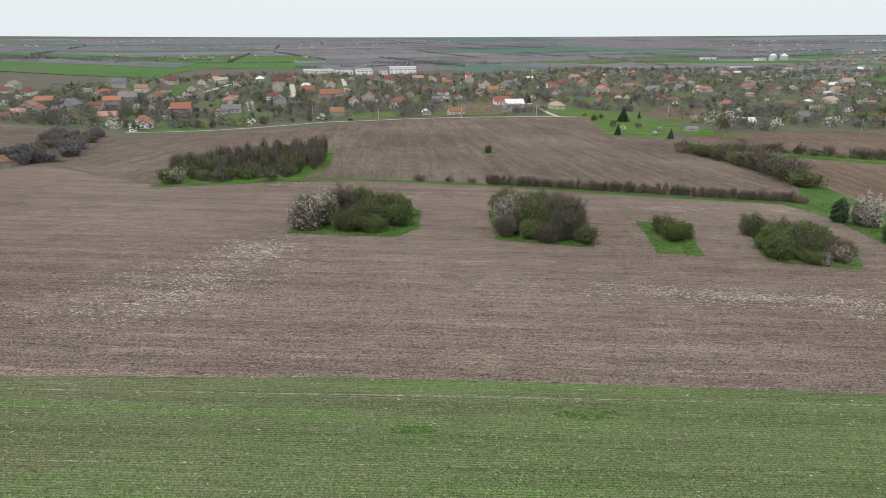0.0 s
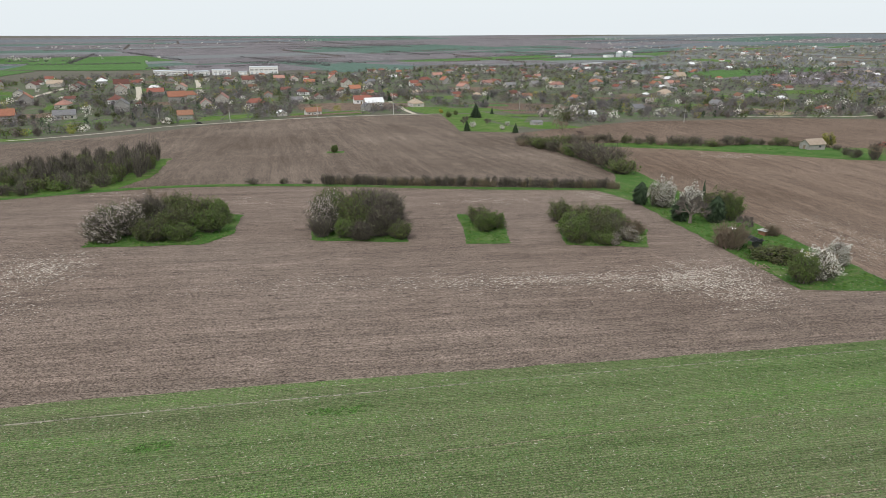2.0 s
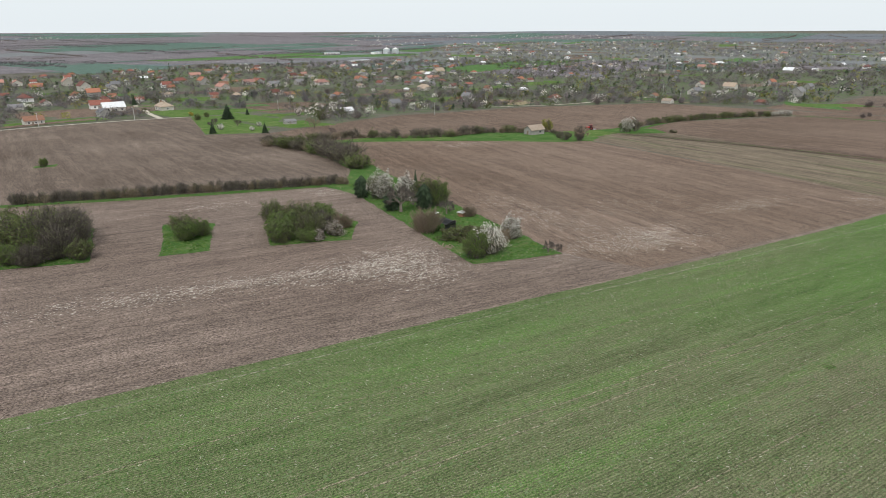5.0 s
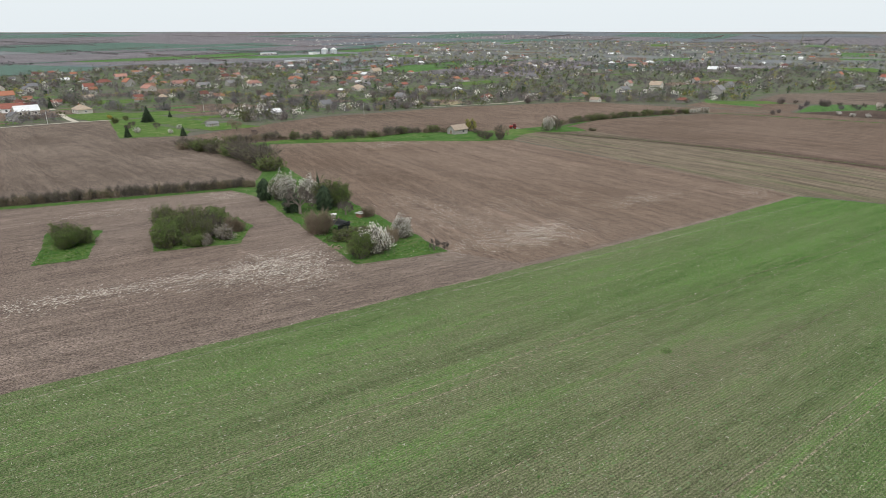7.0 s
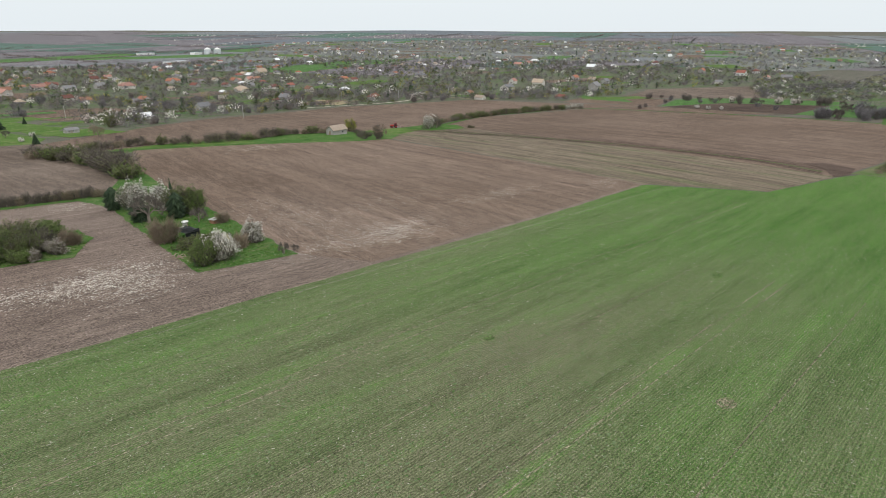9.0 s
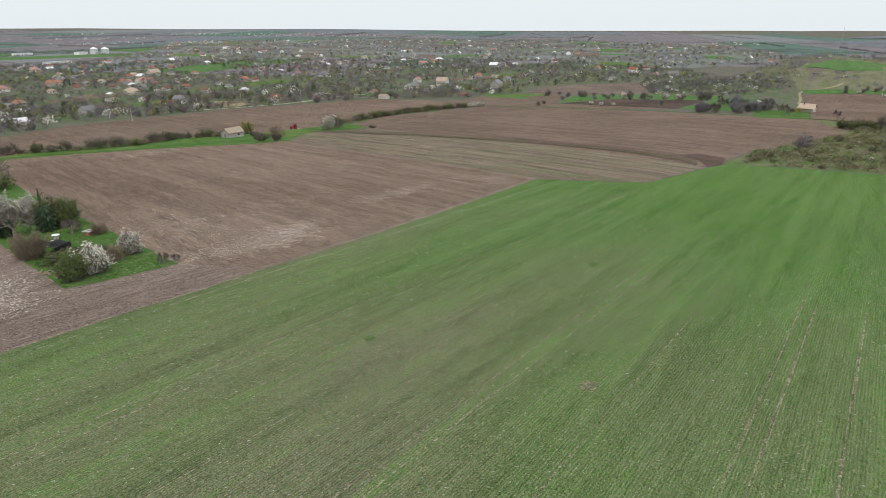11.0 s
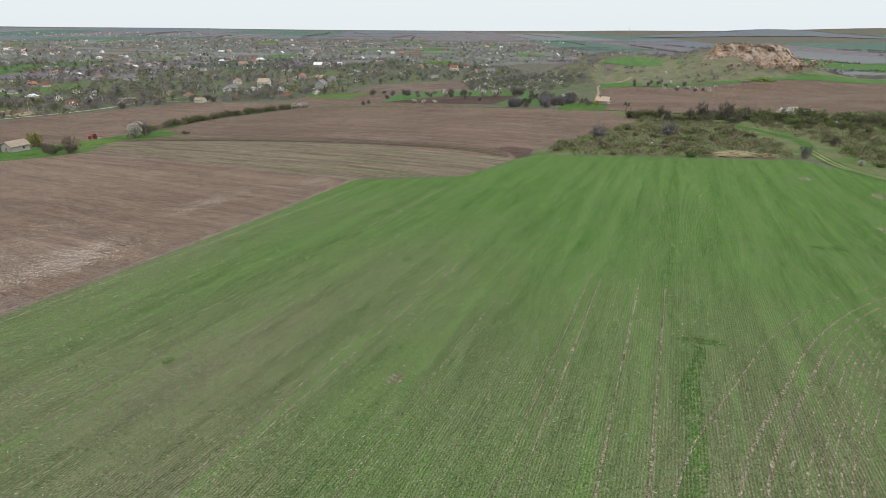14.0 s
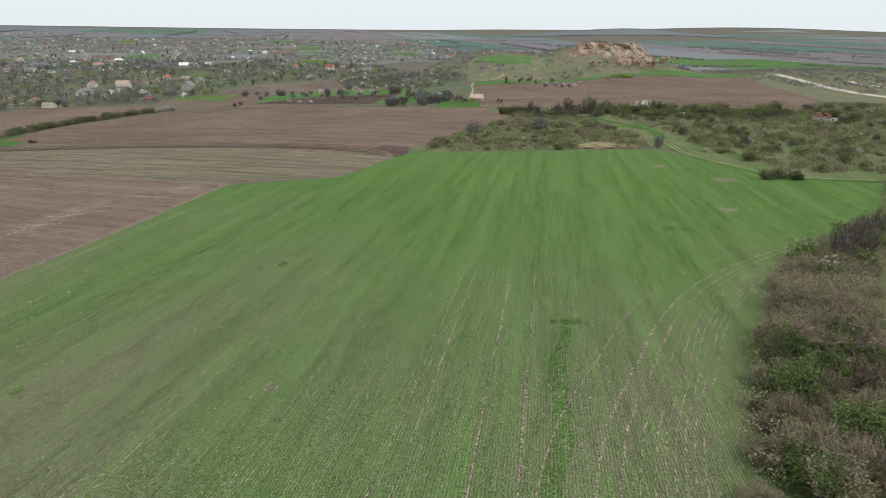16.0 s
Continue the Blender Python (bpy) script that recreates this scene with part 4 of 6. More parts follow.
# ---- straw and clods on the soil, tufts in the wheat ----
def scatter(name, rng, pts, size, flat, mat, label, category, loose=3.2):
    """Small bent flakes lying on the ground."""
    n = len(pts)
    z = np.array([ground(x, y) for x, y in pts]) + 0.09
    a = rng.uniform(-loose, loose, n)
    s = size * rng.uniform(0.5, 1.5, n)
    p = np.column_stack([pts, z])
    u = np.column_stack([np.cos(a) * s, np.sin(a) * s, np.zeros(n)])
    w = np.column_stack([-np.sin(a) * s * flat, np.cos(a) * s * flat, np.zeros(n)])
    up = np.column_stack([np.zeros(n), np.zeros(n), s * np.maximum(flat, 0.25) * rng.uniform(0.3, 1.0, n)])
    v = np.stack([p - u, p + w, p + u, p - w, p + up + u * 0.1], 1).reshape(-1, 3)
    i = np.arange(n)[:, None] * 5
    f = np.concatenate([i + [0, 3, 4], i + [3, 2, 4], i + [2, 1, 4], i + [1, 0, 4]])
    return tagged(new(name, mesh_of(name, v.tolist(), f.tolist(), mat)), label, category, "", "stuff")


rng = np.random.default_rng(11)
STREAKS = [(-30, 98, 4, 5, 260), (-36, 82, 6, 5, 280), (-32, 76, 4, 4, 160), (-40, 70, 6, 4, 140), (52, 79, 12, 1.8, 420), (66, 75, 6, 3, 380), (73, 79, 5, 4, 420), (72, 70, 4, 4, 320), (36, 81, 9, 1.3, 170), (10, 84, 12, 1.4, 110), (-29, 94, 4, 5, 140), (119, 65, 6, 3, 480)]
STREAKS += [(124, 70, 5, 3, 300), (166, 76, 9, 2.5, 320), (114, 84, 6, 8, 260), (118, 105, 5, 8, 180), (104, 68, 6, 2.5, 200), (200, 64, 5, 4, 150), (-5, 152, 12, 4, 120), (55, 143, 8, 3, 120), (-38, 170, 10, 2, 60), (140, 90, 14, 4, 200), (86, 146, 3, 4, 100), (180, 215, 9, 4, 160)]
pts = np.concatenate([rng.normal(size=(n, 2)) * [a, b] + [x, y] for x, y, a, b, n in STREAKS])
pts = pts[pts[:, 1] > 55]
scatter("straw_litter", rng, np.concatenate([pts + rng.normal(size=pts.shape) * q for q in (0.0, 0.5, 0.8, 1.3)]), 0.15, 0.13, STRAW, "pale maize straw scattered on the soil", "straw", 0.7)
n = 44000
pts = np.column_stack([rng.uniform(-80, 210, n), 54.5 + 120 * rng.random(n) ** 1.5])
pts[:, 1] = np.round(pts[:, 1] / 0.9) * 0.9 + rng.normal(size=n) * 0.12
scatter("earth_clods", rng, pts, 0.11, 0.8, CLOD, "brown clods of worked earth", "soil")
n = 44000
pts = np.column_stack([rng.uniform(-45, 215, n), rng.uniform(-42, 53.5, n)])
pts[:, 1] = np.round(pts[:, 1] / 0.5) * 0.5 + rng.normal(size=n) * 0.07
keep = (pts[:, 1] > -46 - 0.4 * np.maximum(0, pts[:, 0] - 80)) & (pts[:, 1] < 51 - 1.9 * np.maximum(0, pts[:, 0] - 206))
scatter("wheat_tufts", rng, pts[keep], 0.14, 0.7, TUFT, "tufts of young wheat", "crop")
n = 34000
pts = np.column_stack([rng.uniform(-45, 180, n), rng.uniform(-42, 53, n)])
scatter("straw_bits", rng, pts[::2], 0.13, 0.12, STRAW, "pale straw bits among the wheat", "straw")


def clumps(name, rng, spots, r, h, n, size, mat, label, category="trees"):
    """Many crowns too far off to tell apart, of loose sprays each."""
    c = np.array([(x, y, ground(x, y)) for x, y in spots])
    m = len(c)
    s = rng.uniform(0.6, 1.3, m)
    d = rng.normal(size=(m, n, 3))
    d /= np.linalg.norm(d, axis=2)[..., None]
    d *= rng.random((m, n, 1)) ** 0.33
    p = c[:, None, :] + d * (np.array([r, r, h / 2]) * s[:, None])[:, None, :]
    p[..., 2] += (h / 2 * s)[:, None]
    me = leaf_mesh(name, rng, p.reshape(-1, 3), size, mat, 0.6 if mat in (TREE_GREY, TREE_BROWN, TREE_HAZED, TWIG, TWIG_RED, TWIG_TAN) else 0.9)
    return tagged(new(name, me), label, category, "", "stuff")


grass = []
for x0, x1, y0, y1, n in ((-29, -2, 110, 142, 1600), (11, 32, 105, 138, 1300), (39, 53, 102, 128, 900), (57, 80, 95, 122, 1300), (82, 114, 67, 158, 3800)):
    grass.append(np.column_stack([rng.uniform(x0, x1, n), rng.uniform(y0, y1, n)]))
grass = np.concatenate(grass)
ISLANDS = ([(-28, 111), (-8, 110), (-3.5, 117), (-3.5, 136), (-12, 141), (-26, 138)], [(12, 109.8), (28.4, 105.8), (31, 134), (28, 137), (12, 136)], [(40, 103), (47, 102), (52.5, 124), (44, 128)], [(57.5, 99), (72, 95.4), (78.5, 108), (78.5, 118), (65, 121)], [(92, 137), (82.5, 70), (98.5, 67.5), (103.5, 98), (113, 155), (97, 156)])
keep = [any(inside(x, y, q) for q in ISLANDS) for x, y in grass]
scatter("grass_tufts", rng, grass[np.array(keep)], 0.3, 0.8, GRASSTUFT, "tufts of long grass", "grass")


# ---- field islands ----
ISLE = "shrubs on the field islands"
def shrubbery(row):
    """The shrubs of one grassy island."""
    for kind, x, y, w, t in row:
        plant(kind, x, y, w, t, random.uniform(-40, 40) if kind == "pink" else None, group=ISLE, fine=True)


shrubbery((("pink", -25, 115, 1.25, 1.2), ("pink", -22, 120, 1.3, 1.25), ("dull", -17, 115, 1.2, 0.85), ("green", -12, 114, 1.0, 0.75), ("dull", -14, 120, 1.4, 1.05), ("green", -7.5, 120, 1.15, 1.0), ("green", -7, 128, 1.1, 1.0), ("dull", -12, 129, 1.4, 1.1), ("grey", -20, 129, 1.4, 1.2), ("dull", -26, 126, 1.2, 1.0), ("green", -9, 136, 1.1, 0.9), ("dull", -17, 138, 1.3, 1.0)))
shrubbery((("pink", 14.5, 116, 1.2, 1.3), ("pink", 16.5, 122, 1.3, 1.35), ("green", 18, 111, 0.85, 0.85), ("dull", 21, 115, 1.3, 1.25), ("grey", 25, 111.5, 1.25, 1.15), ("grey", 27, 118, 1.3, 1.3), ("dull", 22, 123, 1.5, 1.4), ("grey", 27, 126, 1.4, 1.3), ("green", 17, 129, 1.2, 1.3), ("grey", 13.5, 112, 0.8, 0.8), ("grey", 24, 133, 1.4, 1.2), ("dull", 16, 136, 1.3, 1.1), ("grey", 24, 117, 1.5, 1.45), ("dull", 18.5, 119, 1.4, 1.4), ("grey", 20.5, 109, 0.9, 0.7), ("dull", 28, 108.5, 0.8, 0.7)))
shrubbery((("green", 45.5, 112, 0.95, 0.85), ("green", 48.5, 114, 0.8, 0.8), ("dull", 46, 118, 0.9, 0.8)))
shrubbery((("green", 60.5, 102, 1.15, 0.95), ("green", 62.5, 107, 1.2, 1.05), ("dull", 65.5, 101, 1.1, 0.9), ("grey", 69, 104, 1.1, 0.85), ("pink", 70.5, 99.5, 0.7, 0.6), ("brown", 74, 105, 0.9, 0.9), ("dull", 66, 111, 1.3, 1.0), ("brown", 68, 116, 1.1, 1.1), ("green", 73, 112, 1.1, 0.95), ("dull", 64, 118, 1.1, 0.9), ("pink", 66.5, 97.8, 0.5, 0.45), ("dull", 67, 106, 1.4, 1.05), ("green", 71, 109, 1.3, 1.0), ("dull", 60, 100.3, 0.9, 0.7), ("green", 64.5, 98.6, 0.8, 0.6)))
shrubbery((("bare", -21, 140, 0.85, 1.0), ("low", 22, 256, 0.8, 1.0), ("green", 22.5, 255.5, 0.6, 0.75)))

# ---- the garden strip ----
for kind, x, y, w, t, label in (
    ("evergreen", 91.5, 133, 1.0, 1.1, "dark evergreen shrub beside a blossoming tree"), ("white", 95, 129.5, 1.15, 1.15, "white blossoming tree in bright grass"), ("white", 99, 123, 1.0, 1.05, ""), ("spruce", 101, 122, 0.5, 0.78, ""),
    ("dull", 99.5, 115, 1.0, 1.05, ""), ("evergreen", 97.5, 112, 1.0, 1.15, ""), ("green", 102, 113, 0.8, 1.1, ""), ("fruit", 91.5, 112, 1.6, 1.6, "pale bare fruit tree"), ("evergreen", 90.5, 114.5, 1.0, 1.0, ""),
    ("brown", 86.7, 92.5, 1.0, 1.0, "bare brown bush beside a black sheet"), ("mound", 89.5, 84.5, 1.3, 0.85, ""), ("mound", 94, 86.5, 0.9, 0.55, ""), ("green", 84.6, 72.5, 0.72, 0.85, "fresh green bush with white blossom"),
    ("white", 88, 73.5, 0.95, 0.85, "white blossoming bush in bright grass"), ("yellow", 92.5, 79, 0.8, 0.9, ""), ("brown", 94.3, 78, 0.6, 0.6, ""), ("white", 97.8, 79.5, 0.65, 0.75, "small pinkish white blossoming tree"), ("fruit", 99, 104.5, 0.9, 0.85, ""),
    ("brown", 102, 100, 0.6, 0.5, ""), ("fruit", 97.5, 68.8, 0.5, 0.6, "sparse bare shoots at the field edge"), ("fruit", 99.5, 68.5, 0.35, 0.4, "sparse bare shoots at the field edge")):
    plant(kind, x, y, w * 1.25, t * 1.3, label=label, fine=True)

# ---- tall thicket on the slope ----
THICK = "plants of the tall thicket"
rim = [(-88, 208), (-73, 163), (-41, 178), (-38, 203), (-42, 250), (-66, 247)]
for x in np.arange(-86, -38, 5.2):
    for y in np.arange(165, 250, 6.2):
        px, py = x + random.uniform(-1.8, 1.8), y + random.uniform(-2, 2)
        if inside(px, py, rim):
            front = py - (163 + (px + 73) * 0.47) < 17
            plant(random.choice(["dull", "grey", "green"]) if front else random.choice(["sapling", "sapling", "grey", "dull"]), px, py, random.uniform(0.75, 1.05), random.uniform(0.6, 0.8) if front else random.uniform(0.6, 0.75) + 0.5 * max(0, px + 75) / 35 * random.uniform(0.8, 1), group=THICK)
plant("pink", -70.5, 167, 0.9, 0.85, group=THICK)

# ---- hedges ----
for i in range(78):
    u = i / 77
    x = 16 + 80 * u
    y = 178.5 - 0.275 * (x - 12) + random.uniform(-0.8, 0.8)
    k = random.choice(["sapling", "sapling", "sapling", "brown"])
    plant(k, x, y, random.uniform(0.4, 0.6) if k == "sapling" else 0.6, random.uniform(0.32, 0.46) if k == "sapling" else random.uniform(0.6, 0.8), label="low reddish brown hedge shoots beside a lane" if k == "sapling" else "", group="low hedge by the lane")
for x, y, w in ((-4, 181, 0.7), (4.5, 180.5, 0.6), (11, 179, 0.6), (18, 180, 0.8)):
    plant("grey", x, y, w, w * 0.6, group="low hedge by the lane")
for i in range(24):
    u = i / 23
    x, y = 106 + 9 * math.sin(u * 2.6) + random.uniform(-1.5, 2.5), 264 - 84 * u
    big = 0.5 < u < 0.95
    plant(random.choice(["grey", "brown", "dull"] + (["grey"] if big else ["green"])), x, y, random.uniform(1.6, 2.1) if big else random.uniform(1.2, 1.6), random.uniform(1.2, 1.6) if big else random.uniform(0.85, 1.15), group="hedge between two fields")
for i in range(8):
    plant(random.choice(["dull", "grey", "pink"]), 116 + random.uniform(-3, 4), 262 - i * 5, 0.8, 0.75, group="hedge between two fields")
for i in range(26):
    u = i / 25
    plant(random.choice(["grey", "grey", "dull", "brown"]), 128 + 104 * u, 266 - 24 * u + 5 * math.sin(u * 9) + random.uniform(-1, 1), random.uniform(0.9, 1.4), random.uniform(0.6, 1.0), group="hedge by the upper lane")
plant("bare", 233, 200, 1.25, 1.25, label="dark bare spreading tree by the stone hut")
plant("sapling", 232, 201, 1.1, 0.95, label="olive budding tree by the stone hut")
plant("grey", 228, 206, 0.9, 0.8, label="bare bush by the stone hut")
plant("farfresh", 247, 240, 1.2, 1.35, label="yellow-green budding tree by the stone hut")
for x, y in ((243, 230), (240, 222), (237, 213), (240, 208), (232, 214)):
    plant("grey", x, y, 0.7, 0.55)
plant("white", 284, 219, 1.4, 1.6)
plant("grey", 292, 221, 1.5, 1.3)
plant("low", 303, 205, 1.6, 1.1, label="brown heap of cut brushwood")
for i in range(40):
    u = i / 39
    x = 300 + 185 * u
    y = 236 + 24 * math.sin(u * 2.6) + random.uniform(-1.5, 1.5)
    plant(random.choice(["grey", "dull", "dull", "brown"]) if u < 0.9 else "white", x, y, random.uniform(0.9, 1.25), random.uniform(0.6, 0.95), group="long field hedge")
for i in range(14):
    plant(random.choice(["farbrown", "fargrey", "farwhite"]), 505 + random.uniform(0, 150), 232 - i * 9 + random.uniform(-4, 4), 0.8, 0.7)

# ---- scrub ----
random.seed(5)
SCRUB = "scrub on the rough land"
west = [(276, 13), (306, -74), (345, -76), (400, -58), (430, -30), (440, -14), (395, -14), (310, 12)]
east = [(318, -94), (262, -112), (256, -150), (330, -235), (480, -240), (490, -215), (436, -168), (444, -120), (440, -70), (400, -72), (358, -92)]
for poly, amount in ((west, 70), (east, 170)):
    done = 0
    while done < amount:
        x, y = random.uniform(255, 490), random.uniform(-240, 15)
        if inside(x, y, poly):
            k = random.choice(["low", "lowgreen", "green", "grey", "brown", "dull"] if poly is east else ["low", "low", "lowgreen", "low"])
            s = random.uniform(1.0, 1.8) if k.startswith("low") else random.uniform(0.5, 0.95)
            plant(k, x, y, s, s * random.uniform(0.7, 1.0), group=SCRUB)
            done += 1
for x, y, w, t in ((329, -1, 1.15, 1.2), (349, -30, 1.5, 1.25), (308, -79, 0.7, 0.9)):
    plant("fargrey", x, y, w, t, label="dark bare twiggy tree on rough ground")
for x, y, w in ((300, -95, 0.5), (303, 8, 0.35), (318, -24, 0.35), (330, -120, 0.5), (360, -135, 0.6), (300, -150, 0.6), (282, -160, 0.6), (345, -170, 0.5), (420, -110, 0.7)):
    plant("white", x, y, w, w * 0.9)
for x, y in ((246, -101), (249, -105), (247, -109)):
    plant("dull", x, y, 0.9, 0.65, label="rounded bush where the field track bends")
for i in range(22):
    x, y = 424 + random.uniform(0, 30), -40 - i * 6
    plant(random.choice(["dull", "dull", "grey", "sapling"] if i < 6 else ["dull", "dull", "green"]), x, y, random.uniform(1.5, 2.2), random.uniform(0.9, 1.35), group="hedge below the quarry field")
    plant(random.choice(["dull", "green", "grey"]), x - 14, y - 3, random.uniform(1.1, 1.7), random.uniform(0.7, 1.0), group="hedge below the quarry field")
for x, y in ((488, -95), (482, -102), (478, -90)):
    plant("farwhite", x - 30, y, 1.4, 1.4)
for i in range(9):
    plant(random.choice(["sapling", "dull"]), 405 + random.uniform(0, 25), -8 - i * 4, 1.2, 0.95)

rng = np.random.default_rng(19)
for poly, amount, mix in ((west, 800, (0.35, 0.35, 0.3)), (east, 1900, (0.2, 0.42, 0.38))):
    spots = []
    while len(spots) < amount:
        x, y = random.uniform(255, 490), random.uniform(-240, 15)
        if inside(x, y, poly):
            spots.append((x, y))
    a, b = int(amount * mix[0]), int(amount * (mix[0] + mix[1]))
    clumps("brown_scrub", rng, spots[:a], 2.0, 1.5, 60, 0.3, TWIG_RED, "low brown scrub on rough land", "scrub")
    clumps("grey_scrub", rng, spots[a:b], 2.5, 2.3, 64, 0.3, OLIVE, "low grey-green scrub on rough land", "scrub")
    clumps("green_scrub", rng, spots[b:], 2.4, 2.2, 64, 0.28, LEAF_DARK, "low green scrub on rough land", "scrub")

# ---- thicket close to the camera's way ----
random.seed(8)
NEAR = "shrubs of the thick hedge"
for i in range(1, 8):
    (x0, y0), (x1, y1) = EDGE[i], EDGE[i + 1]
    n = max(2, int(math.hypot(x1 - x0, y1 - y0) / 3.7))
    for j in range(n):
        u = j / n
        for k in range(5):
            x = x0 + (x1 - x0) * u + random.uniform(-1, 1) + 1.2 * k
            y = y0 + (y1 - y0) * u - 1.8 - 3.1 * k + random.uniform(-1, 1)
            kind = random.choice(["brown", "thorn", "dull", "low"]) if k == 0 else random.choice(["thorn", "thorn", "thorn", "brown", "thorn", "green", "brown"])
            s = random.uniform(0.6, 0.8) if k == 0 else random.uniform(0.95, 1.3)
            plant(kind, x, y, s, s * random.uniform(0.7, 0.95), group=NEAR, fine=x < 122)
under, twiggy = [], []
for i in range(1, 8):
    (x0, y0), (x1, y1) = EDGE[i], EDGE[i + 1]
    for j in range(int(math.hypot(x1 - x0, y1 - y0) * 3.4)):
        u = random.random()
        (under if random.random() < 0.55 else twiggy).append((x0 + (x1 - x0) * u + random.uniform(-1, 6), y0 + (y1 - y0) * u - random.uniform(0.6, 16)))
rng = np.random.default_rng(23)
clumps("thicket_undergrowth", rng, under, 1.5, 2.5, 90, 0.14, OLIVE, "olive undergrowth filling a thorny thicket", "scrub")
clumps("thicket_brush", rng, twiggy, 1.5, 2.4, 90, 0.16, TWIG_TAN, "tan brush filling a thorny thicket", "scrub")
plant("bare", 113, -66, 1.5, 1.5, label="spreading bare brown tree above the thicket", group=NEAR)
for x, y in ((160, -86), (163, -89), (166, -91), (170, -94), (158, -89), (174, -98), (155, -84)):
    plant("sapling", x, y, 0.95, 0.9, group=NEAR)
plant("pink", 150, -80, 0.8, 0.7, group=NEAR)


# ---- the village ----
QUARTER_A = [(-182, 391, 16.8, 'o'), (-214, 537, 17, 'o'), (-178, 557, 17, 'g'), (-202, 629, 16.6, 'p'), (-304, 604, 17, 'o'), (-294, 614, 17, 'g'), (-283, 649, 17, 'o'), (-249, 483, 13.7, 'p'), (-295, 556, 11.5, 'r'), (-306, 536, 17, 'g'), (-335, 526, 17, 'p'), (-350, 575, 17, 'o'), (-291, 430, 9.5, 'o'), (-298, 456, 10.0, 'p'), (-309, 496, 12.0, 'b'), (-242, 656, 17, 'o'), (-319, 656, 13.3, 'g'), (-314, 689, 13.9, 'p'), (-338, 658, 15.2, 'o'), (-395, 623, 17, 'd'), (-417, 624, 13.7, 'd'), (-425, 650, 14.2, 't'), (-270, 715, 14.0, 'g'), (-234, 781, 17, 'r')]
QUARTER_B = [(-265, 803, 17, 't'), (-178, 729, 17, 'p'), (-191, 785, 17, 'd'), (-165, 656, 17, 'd'), (-141, 715, 17, 'r'), (-154, 773, 12.6, 'w'), (-125, 771, 17, 'p'), (-109, 651, 17, 'o'), (-103, 683, 15.8, 'o'), (-75, 595, 13.7, 'p'), (-64, 622, 17, 'p'), (-32, 594, 16.3, 'r'), (-78, 506, 11.7, 'b'), (-6, 490, 10.1, 'w'), (-146, 601, 17.0, 'g'), (4, 623, 11.4, 'g'), (-351, 720, 17, 'g'), (-312, 766, 15.1, 'd'), (-282, 785, 15.3, 'd'), (-231, 854, 16.2, 'w'), (-24, 975, 17, 'p'), (-61, 889, 17, 'd'), (17, 487, 12.5, 'b'), (60, 507, 10.6, 'g')]
QUARTER_C = [(64, 595, 16.6, 'r'), (71, 559, 17, 'w'), (74, 674, 10.9, 'd'), (68, 732, 13.6, 'o'), (53, 713, 14.8, 'o'), (107, 547, 15.4, 't'), (207, 776, 17, 'p'), (147, 354, 6.5, 'g'), (210, 417, 10.6, 'w'), (277, 469, 11.1, 'g'), (400, 810, 12.3, 'o'), (465, 764, 12.2, 'o'), (274, 792, 15.3, 'g'), (151, 1010, 11.7, 'w'), (65, 827, 17, 'd'), (52, 926, 17, 'p'), (19, 871, 16.1, 'o'), (-2, 955, 17, 'p'), (93, 833, 15.4, 'g'), (183, 908, 17, 'r'), (204, 867, 16.3, 'o'), (255, 836, 16.0, 'p'), (10, 701, 16.2, 'd'), (223, 1015, 17, 'p')]
QUARTER_D = [(340, 1101, 17, 'o'), (311, 802, 11.8, 'g'), (404, 636, 10.2, 't'), (387, 647, 8.5, 'w'), (274, 555, 6.5, 'w'), (411, 823, 16.0, 'o'), (476, 778, 12.5, 'p'), (411, 648, 15.7, 't'), (383, 515, 11.6, 'g'), (453, 464, 13.1, 'r'), (370, 510, 8.6, 'd'), (599, 702, 12.5, 'o'), (334, 780, 17, 'p'), (269, 845, 17, 'r'), (488, 765, 12.4, 'p'), (486, 665, 11.2, 'r'), (508, 1110, 17, 'p'), (641, 1161, 12.1, 't'), (800, 1074, 12.2, 'w'), (572, 876, 17, 't'), (815, 1219, 13.4, 'w'), (540, 1134, 12.7, 'w'), (596, 1140, 12.9, 'r'), (558, 1116, 12.6, 'g')]
QUARTER_E = [(639, 874, 9.8, 'o'), (714, 664, 17, 'g'), (755, 808, 9.0, 'w'), (835, 968, 11.6, 'g'), (1066, 748, 17, 'p'), (1124, 766, 17, 'p'), (1064, 583, 16.3, 'w'), (832, 471, 11.9, 'o'), (851, 454, 10.7, 't'), (703, 363, 15.8, 'g'), (801, 405, 12.0, 'g'), (1349, 642, 16.8, 'w'), (1318, 583, 16.2, 'd'), (573, 323, 11.0, 'r'), (717, 493, 11.7, 'p'), (629, 434, 17, 'g'), (518, 381, 10.0, 't'), (1095, 334, 14.2, 'r'), (1176, 339, 16.3, 'd'), (1064, 259, 15.5, 'g'), (1211, 312, 13.9, 'w'), (1115, 404, 13.2, 'o'), (916, 301, 11.9, 'g'), (1058, 284, 12.1, 'p')]
QUARTER_F = [(1728, 982, 17, 'p'), (1695, 767, 15.1, 'w'), (1476, 939, 14.2, 'w'), (1377, 1018, 17, 'g'), (1145, 861, 13.0, 'w'), (927, 760, 16.3, 'g'), (708, 446, 14.9, 't'), (1471, 1122, 16.8, 'w'), (1158, 988, 13.8, 't'), (1894, 565, 17, 't'), (1645, 256, 17, 'w'), (1212, 814, 16.5, 'w'), (555, 428, 11.0, 'b')]
HOMES = QUARTER_A + QUARTER_B + QUARTER_C + QUARTER_D + QUARTER_E + QUARTER_F
random.seed(21)
for x, y, w, c in HOMES:
    house(x, y, w, c, far=math.hypot(x, y) > 600)

